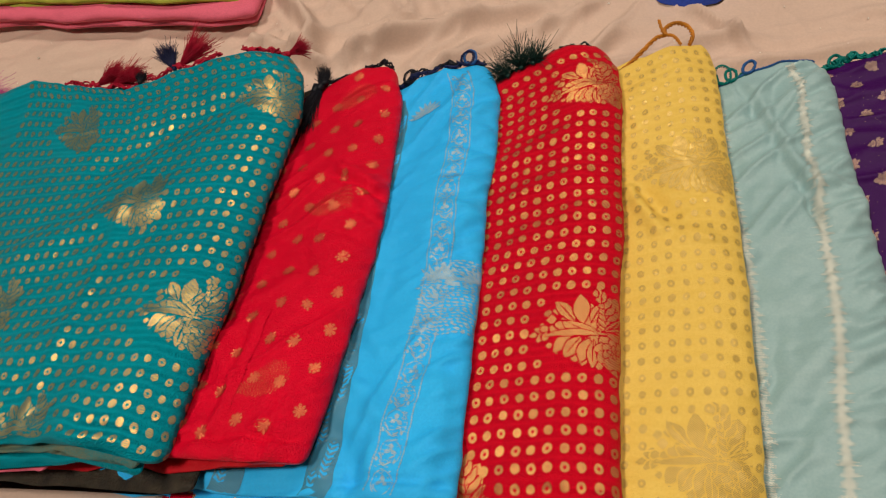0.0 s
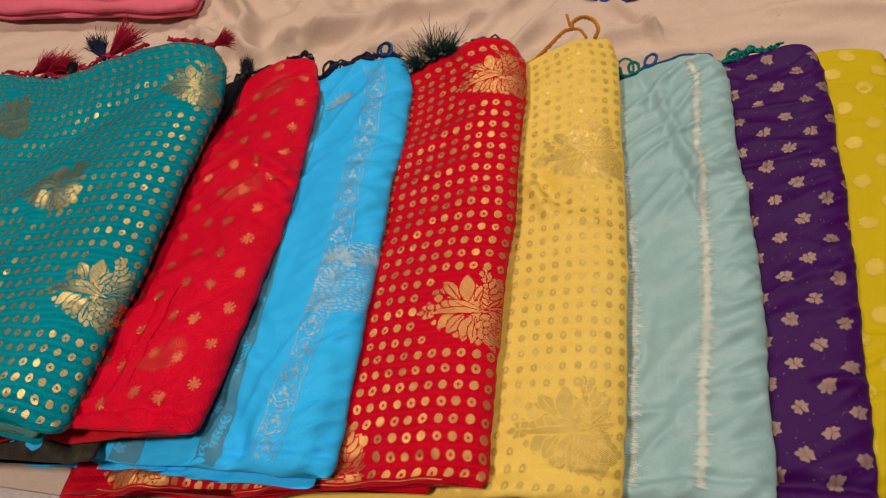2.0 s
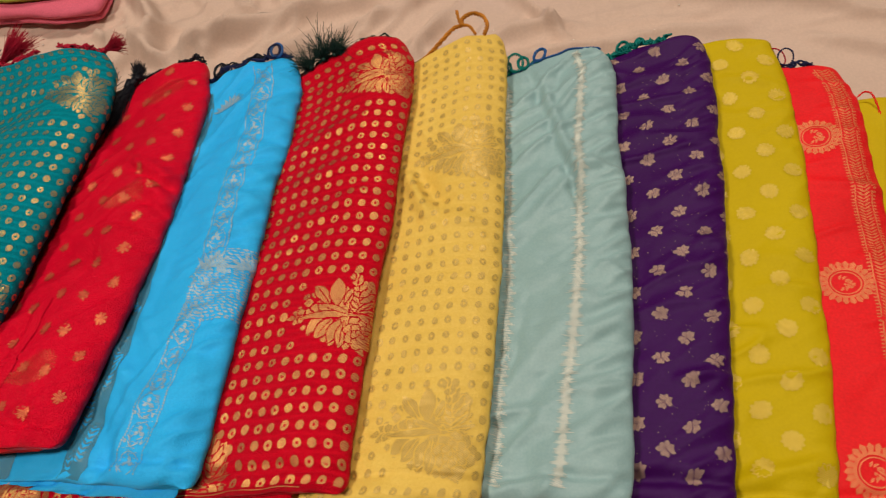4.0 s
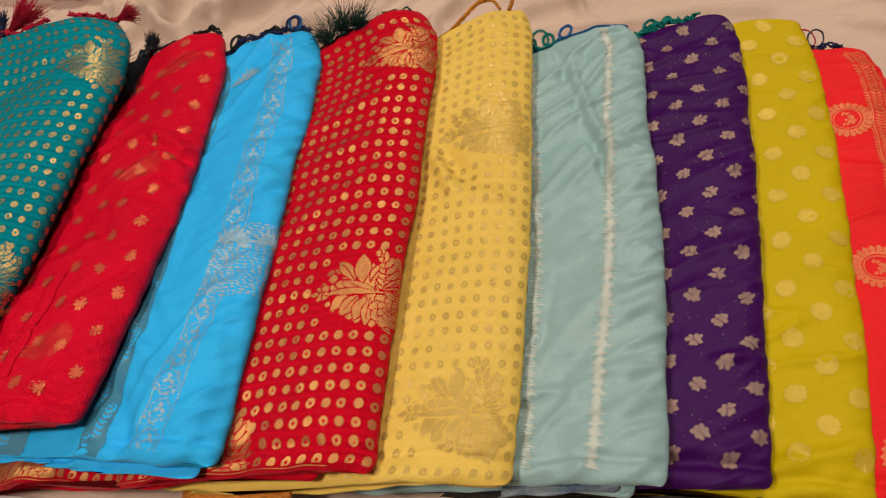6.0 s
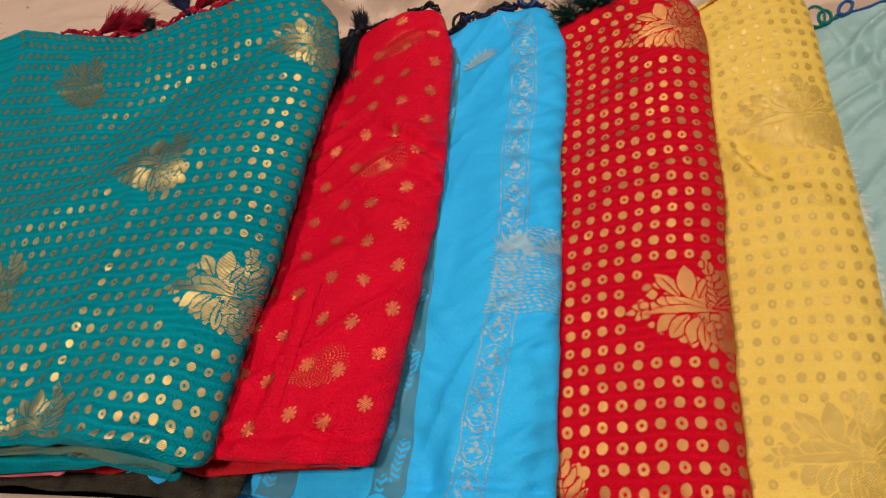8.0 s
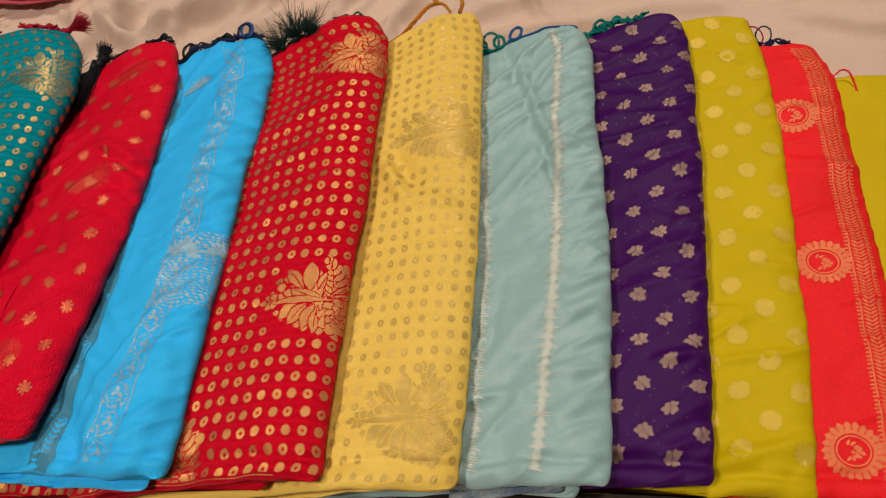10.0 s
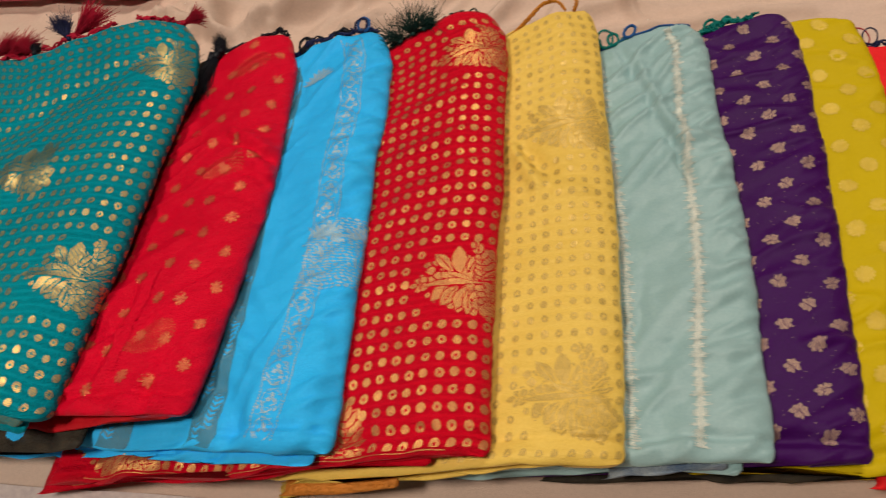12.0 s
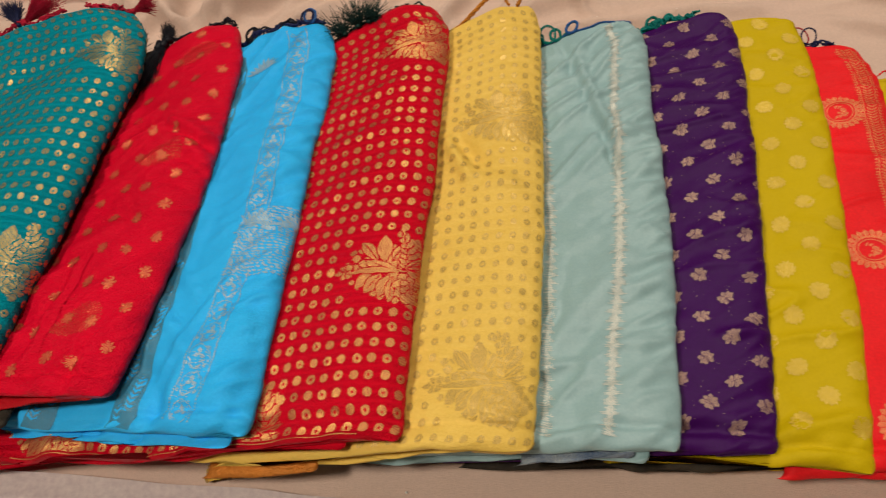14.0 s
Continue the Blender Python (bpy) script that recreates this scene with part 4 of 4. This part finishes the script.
sprays = [(0.045, 0.325, 0.076, 0.0), (0.048, 0.08, 0.074, 0.0)]
w = dotted(slab, [(x, y, s * 0.47, s * 0.42) for x, y, s, _ in sprays], wide=0.13, rx=0.0027, ry=0.0032)
tagged(w.lay(slab, "zari_spot_field", DULL, gold, "woven dull gold spots and rings")[0], kind="stuff")
w = Weave()
for x, y, s, turn in sprays:
    w.cut()
    w.bouquet(x, y, s, turn)
w.lay(slab, "zari_spray", DULL, gold, "woven dull gold flower spray")
tail = Slab(Y, 0.66, 1.0, 0.15, -0.006, 0.082, 0.006, seed=5.5, back=0.12)
tail.build("pallu_end", COPPER, gold, "copper brocade end band")
fringe = []
for k in range(26):
    y = 0.034 + 0.0005 * k
    x = -0.129 + 0.0004 * random.random()
    fringe.append(tube([(x, y, 0.008), (x - 0.008, y - 0.001, 0.007), (x - 0.015 + random.uniform(-0.001, 0.001), y - 0.002, 0.004)], 0.00035, 3))
v, f = joined(fringe)
mesh_object("fringe", [p - Vector(gold.location) for p in v], f, YELLOW, gold, "short yellow thread fringe")
p = slab.on([(0.018, slab.y1 - 0.002)], 0.001)[0]
a = Vector(p)
cord("cord_loop", [a, a + Vector((0.003, 0.008, 0.005)), a + Vector((-0.002, 0.017, 0.008)), a + Vector((-0.012, 0.021, 0.008)), a + Vector((-0.021, 0.016, 0.006)), a + Vector((-0.021, 0.01, 0.004)), a + Vector((-0.03, 0.008, 0.002)), a + Vector((-0.045, -0.004, -0.006)), a + Vector((-0.06, -0.014, -0.014)), a + Vector((-0.085, -0.026, -0.02))], 0.0017, THREAD_GOLD, gold, "amber twisted cord loop", 3)
cord("cord_loop", [a + Vector((-0.008, -0.001, 0.002)), a + Vector((-0.014, 0.006, 0.006)), a + Vector((-0.022, 0.01, 0.006)), a + Vector((-0.026, 0.024, 0.01))], 0.0013, THREAD_GOLD, gold, "amber twisted cord loop", 3)

# mint silk saree
M = dict(droop=0.008, crush=(0.0052, 42), nose=((0.0, 0.1, 0.33), (0.0, 0.002, 0.01)), edge=[(0.038, 0.199), (0.112, 0.205), (0.181, 0.211), (0.248, 0.214), (0.339, 0.212), (0.42, 0.215), (0.45, 0.206)], front=0.038, back=0.45, high=(0.088, 0.086), tilt=0.24, tilt2=0.16, round=0.035, width=0.33,
         thick=0.021, seed=6.0, rough=0.0024, pucker=0.004, slant=0.0016, hem=((0.0, 0.03, 0.09, 0.33), (0.0, 0.002, -0.018, -0.05)),
         creases=((0.036, 0.262, 0.05, 0.33, 0.0035, -0.004), (0.05, 0.33, 0.07, 0.4, 0.0035, -0.002), (0.035, 0.30, 0.065, 0.41, 0.005, 0.003), (0.07, 0.37, 0.072, 0.45, 0.005, -0.003), (0.0, 0.30, 0.03, 0.31, 0.005, 0.0025), (0.0, 0.17, 0.035, 0.155, 0.005, 0.003), (0.0, 0.20, 0.03, 0.215, 0.005, 0.0025),
                  (0.0, 0.12, 0.03, 0.11, 0.005, 0.003), (0.0, 0.25, 0.03, 0.25, 0.005, 0.002), (0.0, 0.39, 0.03, 0.395, 0.005, 0.002), (0.1, 0.1, 0.03, 0.2, 0.012, 0.003), (0.09, 0.06, 0.05, 0.14, 0.01, -0.002)))
mint, slab = saree(M, "pale mint silk saree with silver triangle borders, folded", MINT, (
    (0.0, 0.6, 0, 0, MINT, "", None), (0.55, 1.0, 0.02, -0.001, MINT, "", None)))


def mint_x(y):
    return 0.034 + 0.02 * (0.46 - y) / 0.42


w = Weave()
y = 0.046
while y < 0.438:
    x = mint_x(y)
    size = random.uniform(0.9, 1.08)
    for k in range(7):
        wd = 0.0086 * (1 - 0.11 * k) * size
        for sx in (-1, 1):
            w.leaf(x - sx * 0.2 * wd, y + 0.0011 * k + random.uniform(-2e-4, 2e-4), (math.pi if sx < 0 else 0.0) + random.uniform(-0.06, 0.06), wd * random.uniform(0.75, 1.2), 0.0011, 0, 3)
        w.leaf(x - 0.35 * wd, y + 0.0011 * k + 0.0005, 0.0, 0.7 * wd, 0.0009, 0, 2)
    x2 = 0.108 - 0.01 * (0.46 - y) / 0.42
    for k in range(6):
        wd = 0.0072 * (1 - 0.14 * k)
        w.leaf(x2 - wd * random.uniform(0.8, 1.1), y + 0.0013 * k, random.uniform(-0.08, 0.08), wd * random.uniform(1.2, 1.9), 0.0011, 0, 3)
    y += 0.0071
w.lay(slab, "zari_border", SILVER, mint, "silver woven triangle borders")
cord("overlock_edge", [slab.on([(d, slab.y1 - 0.001)], 0.0012)[0] for d in np.linspace(0.1, -0.004, 14)], 0.0009, THREAD_BLUE, mint, "grey-blue stitched edge")
strip = Slab(M, 0.5, 0.66, 0.03, -0.004, 0.07, 0.006, seed=6.6, back=0.1)
strip.build("inner_border", BLUEBROCADE, mint, "blue and silver brocade inner border")
for d, s in ((0.098, 0.007), (0.088, 0.009), (0.08, 0.006)):
    loop_cord(mint, slab, d, s, THREAD_TEAL, "teal green cord loop", 0.1 * s)
loop_cord(mint, slab, 0.066, 0.006, THREAD_BLUE, "blue cord loop", 0.4)
hem_cord(mint, slab, 0.1, 0.05, THREAD_TEAL, label="teal green cord", knots=7, radius=0.0018)

# purple silk saree
P = dict(droop=0.004, crush=(0.0042, 8), edge=[(0.044, 0.264), (0.107, 0.272), (0.19, 0.281), (0.282, 0.291), (0.385, 0.299), (0.44, 0.301), (0.466, 0.295)], front=0.043, back=0.467, high=(0.067, 0.073), tilt=0.18, tilt2=0.14, round=0.025, width=0.3, thick=0.019, seed=7.0,
         rough=0.0018, pucker=0.0022, hem=((0.0, 0.02, 0.09, 0.3), (0.0, 0.002, -0.015, -0.05)),
         creases=((0.0, 0.13, 0.04, 0.128, 0.004, 0.003), (0.0, 0.20, 0.07, 0.18, 0.008, 0.002), (0.0, 0.055, 0.08, 0.058, 0.003, -0.002), (0.0, 0.30, 0.06, 0.28, 0.008, 0.0015)))
LOTUS = ((180, 1.05, 0.62), (126, 0.9, 0.56), (234, 0.9, 0.56), (74, 0.95, 0.5), (-74, 0.95, 0.5), (32, 1.05, 0.5), (-32, 1.05, 0.5), (0, 0.8, 0.36))
purple, slab = saree(P, "deep purple silk saree with small pale gold flowers, folded", PURPLE, (
    (0.0, 0.55, 0, 0, PURPLE, "", None), (0.5, 1.0, 0.004, 0.004, PURPLE, "", 0.09)))
w = Weave()
for i in range(-5, 4):
    for j in range(-5, 18):
        y = 0.4365 - 0.0204 * i - 0.0369 * j
        x = 0.0675 - 0.0193 * i - 0.0455 * (0.4365 - y)
        x -= 0.05 * x * min(1.0, max(0.0, (0.32 - y) / 0.1))
        y += 0.11 * max(0.0, 0.16 - y)
        if slab.y0 + 0.012 < y < slab.y1 - 0.008 and x > -0.006:
            w.cut()
            w.blossom(x, y, 0.0064, LOTUS, 0.05)
w.lay(slab, "zari_flower", PALE, purple)
w = Weave()
for _ in range(420):
    w.dot(random.uniform(0, 0.12), random.uniform(0.06, 0.455), 0.00035, 0.00035, 5)
w.lay(slab, "glitter", PALE, purple, "scattered gold glitter")
hem_cord(purple, slab, 0.088, 0.03, THREAD_TEAL, label="teal braided cord", knots=10, radius=0.003)
hem_cord(purple, slab, 0.085, 0.045, THREAD_TEAL, label="teal braided cord", knots=8, radius=0.0026, out=0.008)
loop_cord(purple, slab, 0.075, 0.006, THREAD_TEAL, "teal cord loop", 0.3)

# lime silk saree
Lm = dict(droop=0.004, crush=(0.0042, 12), nose=((0.0, 0.06, 0.1, 0.3), (0.0, 0.004, 0.012, 0.016)), edge=[(0.035, 0.329), (0.133, 0.345), (0.232, 0.355), (0.334, 0.365), (0.43, 0.368), (0.475, 0.36)], front=0.036, back=0.476, high=(0.05, 0.056), tilt=0.13, width=0.3, thick=0.018, round=0.022, seed=8.0, rough=0.0022, pucker=0.0008,
          hem=((0.0, 0.02, 0.08, 0.3), (0.0, 0.0, 0.0, -0.04)), creases=((0.0, 0.075, 0.07, 0.06, 0.006, 0.003), (0.0, 0.41, 0.06, 0.43, 0.004, 0.0015), (0.0, 0.22, 0.05, 0.24, 0.006, 0.0015)))
lime, slab = saree(Lm, "mustard-lime silk saree with faint gold florets, folded", LIME, (
    (0.0, 0.5, 0, 0, LIME, "", None), (0.46, 0.76, 0.01, 0.006, LIME, "", None), (0.72, 1.0, 0.016, 0.011, LIME, "", 0.2)))
w = Weave()
for i in range(-3, 4):
    for j in range(-3, 12):
        y = 0.401 - 0.0211 * i - 0.042 * j
        x = 0.0575 - 0.02 * i - 0.016 * (0.401 - y)
        if slab.y0 + 0.014 < y < slab.y1 - 0.01 and x > -0.006:
            w.cut()
            w.floret(x, y, 0.0078, 12, 0.8)
w.lay(slab, "zari_floret", LIMEGOLD, lime)

# coral saree with medallions
O = dict(droop=0.004, crush=(0.0024, 5), edge=[(0.036, 0.398), (0.13, 0.408), (0.24, 0.416), (0.348, 0.422), (0.405, 0.426), (0.444, 0.414)], front=0.038, back=0.444, high=(0.042, 0.046), tilt=0.09, width=0.12, thick=0.017, round=0.025, seed=9.0, rough=0.0016, pucker=0.001,
         hem=((0.0, 0.03, 0.08, 0.3), (0.0, 0.0, 0.0, -0.02)), creases=((0.0, 0.3, 0.06, 0.31, 0.005, 0.002),))
coral, slab = saree(O, "coral red silk saree with gold medallions and border, folded", ORANGE, (
    (0.0, 0.55, 0, 0, ORANGE, "", None), (0.5, 1.0, 0.004, 0.003, ORANGE, "", 0.1), (0.4, 1.0, 0.1, 0.004, BLACK, "black and gold brocade end", 0.24)))
w = Weave()
for x0 in (0.0145, 0.0275):
    w.band(x0, x0 + 0.0012, 0.05, 0.436, 60)
y = 0.052
while y < 0.434:
    for sx in (-1, 1):
        w.leaf(0.0216, y, math.pi / 2 + sx * 1.0, 0.0066, 0.0018, 0, 3)
        w.leaf(0.0216 + sx * 0.0068, y, math.pi / 2 - sx * 1.57, 0.0034, 0.0019, 0, 2)
    y += 0.0029
w.lay(slab, "zari_band", CORALGOLD, coral, "woven gold border band")
w = Weave()
for yc in (0.07, 0.213, 0.357):
    w.cut()
    for k in range(22):
        a = 2 * math.pi * k / 22
        w.leaf(0.048 + 0.0125 * math.cos(a), yc + 0.0115 * math.sin(a), a, 0.0078, 0.0048, 0, 3, 1.5)
    w.ring(0.048, yc, 0.0145, 0.0135, 0.84, 26)
    w.ring(0.048, yc, 0.0112, 0.0102, 0.9, 24)
    w.blossom(0.0455, yc - 0.001, 0.0046, [(60 * q, 1.0, 0.6) for q in range(6)], 0.25)
    for k in range(7):
        a = 1.2 + 0.55 * k
        w.leaf(0.0505 + 0.004 * math.cos(a), yc + 0.0035 * math.sin(a), a + 0.6, 0.0046, 0.0022, 0.6, 3)
w.lay(slab, "zari_medallion", CORALGOLD, coral, "woven gold medallion")
lip = root_layers[coral.name][1]
w = Weave()
for k in range(7):
    w.blossom(0.02 + 0.012 * k, lip.y0 + 0.004, 0.0034, [(60 * q, 1.0, 0.5) for q in range(6)], 0.2)
tagged(w.lay(lip, "zari_hem", CORALGOLD, coral, "woven gold hem flowers", inset=0.0015)[0], kind="stuff")
hem_cord(coral, slab, 0.062, 0.02, THREAD_NAVY, label="navy folded edge cord", knots=7, radius=0.0028)
loop_cord(coral, slab, 0.052, 0.009, THREAD_RED, "dark red cord loop", -0.2, 0.0007)
loop_cord(coral, slab, 0.047, 0.0085, THREAD_NAVY, "navy cord loop", 0.1, 0.0008)
p = Vector(slab.on([(0.004, 0.405)], 0.001)[0])
cord("cord_loop", [p, p + Vector((0.006, 0.004, 0.002)), p + Vector((0.012, 0.002, 0.001)), p + Vector((0.016, -0.008, -0.004)), p + Vector((0.017, -0.018, -0.008))], 0.0008, ORANGE, coral, "coral cord loop", 2)

# lime-green saree at the row's end
E_ = dict(droop=0.002, edge=[(0.05, 0.463), (0.25, 0.48), (0.4, 0.488), (0.425, 0.478)], front=0.048, back=0.412, high=(0.03, 0.03), tilt=0.03, width=0.3, thick=0.016, round=0.02, seed=10.0, rough=0.0014)
last, slab = saree(E_, "plain yellow-green silk saree, folded flat on the sheet", LIME, (
    (0.0, 0.6, 0, 0, LIME, "", None), (0.55, 1.0, 0.006, 0.002, LIME, "", None)))

# ---------------------------------------------------------------- behind and before the row
# pile of folded sarees
base_z = 0.0
for name_mat, label, hgt, x1, yf in ((PINK, "rose pink silk saree, folded, at the bottom of a pile", 0.026, -0.385, 0.628), (OLIVE, "olive green saree, folded, on a pink one", 0.02, -0.405, 0.644), (TAUPE, "taupe saree, folded, on an olive one", 0.02, -0.42, 0.66)):
    spec = dict(edge=[(yf, x1), (yf + 0.3, x1 + 0.01)], front=yf, back=yf + 0.3, high=(base_z + hgt, base_z + hgt), tilt=0.0, nose=((0.0, 0.06, 0.42), (0.006, 0.0, 0.03)), width=0.42, thick=hgt, seed=20 + base_z * 100, rough=0.0018)
    root = thing("folded_saree", x1 - 0.2, yf + 0.15, round(base_z, 3), label, "saree", "pile of folded sarees behind the row")
    for k, (a, b) in enumerate(((0.0, 0.62), (0.56, 1.0))):
        sl = Slab(spec, a, b, 0.004 * k, 0.003 * k, 0.42, 0.012, seed=21 + k + base_z * 100)
        sl.build("upper_fold" if k == 0 else "inner_fold", name_mat, root)
    base_z += hgt - 0.001

# blue plastic bag on the sheet
bag = thing("plastic_bag", 0.125, 0.665, 0.0, "blue plastic bag lying on the beige sheet", "bag")
bv, bf = [], []
for j in range(13):
    for i in range(24):
        a, b = 2 * math.pi * i / 24, math.pi / 2 * j / 12
        r = (0.05 + 0.008 * noise.noise((math.cos(a) * 2, math.sin(a) * 2, 1.0))) * math.cos(b) ** 0.6
        bv.append((r * math.cos(a) * 0.95, r * math.sin(a) * 0.8, 0.001 + 0.022 * math.sin(b) + 0.004 * noise.noise((math.cos(a) * 3, math.sin(a) * 3, j * 0.3))* math.sin(2 * b)))
for j in range(12):
    for i in range(24):
        bf.append((j * 24 + i, j * 24 + (i + 1) % 24, (j + 1) * 24 + (i + 1) % 24, (j + 1) * 24 + i))
mesh_object("bag_body", bv, bf, PLASTIC, bag)

# loose magenta tassel
loose = thing("loose_tassel", -0.70, 0.52, 0.0, "small magenta tassel lying on the beige sheet", "tassel")
tassel((-0.74, 0.525, 0.008), (1, 0.1, 0.05), 0.045, THREAD_PINK, loose, 90, 0.3)

# grey cloth along the near edge of the sheet
gv, gf = [], []
gx, gy = np.linspace(-0.9, 0.1, 90), np.linspace(0, 1, 14)
for t in gy:
    for x in gx:
        edge = 0.038 - 0.058 * max(-0.2, x + 0.313) + 0.0025 * noise.noise((x * 14, 3.0, 1.0))
        y = edge - 0.5 * t ** 1.6
        gv.append((x, y, 0.0045 + 0.004 * math.exp(-(t / 0.05) ** 2) + 0.002 * fbm(x * 18, y * 18, 5.0)))
for j in range(13):
    for i in range(89):
        gf.append((j * 90 + i, j * 90 + i + 1, (j + 1) * 90 + i + 1, (j + 1) * 90 + i))
tagged(mesh_object("cloth_edge", gv, gf, GREY, uvs=[(p[0], p[1]) for p in gv]), "grey-mauve cloth edge laid over the beige sheet", "cloth")

# glitter flakes fallen on the sheet
fl_v, fl_f = [], []
for _ in range(90):
    x, y = random.uniform(-0.75, 0.6), random.choice((random.uniform(0.48, 0.7), random.uniform(0.0, 0.03)))
    s, a, n0 = random.uniform(0.0006, 0.0016), random.uniform(0, 3), len(fl_v)
    z = sheet_height(x, y) + 0.0012
    fl_v += [(x + s * math.cos(a + k * 1.57), y + s * math.sin(a + k * 1.57), z + 0.0004 * (k % 2)) for k in range(4)]
    fl_f.append((n0, n0 + 1, n0 + 2, n0 + 3))
tagged(mesh_object("glitter_flakes", fl_v, fl_f, SPECK), "tiny white glitter flakes fallen on the sheet", "glitter", kind="stuff")
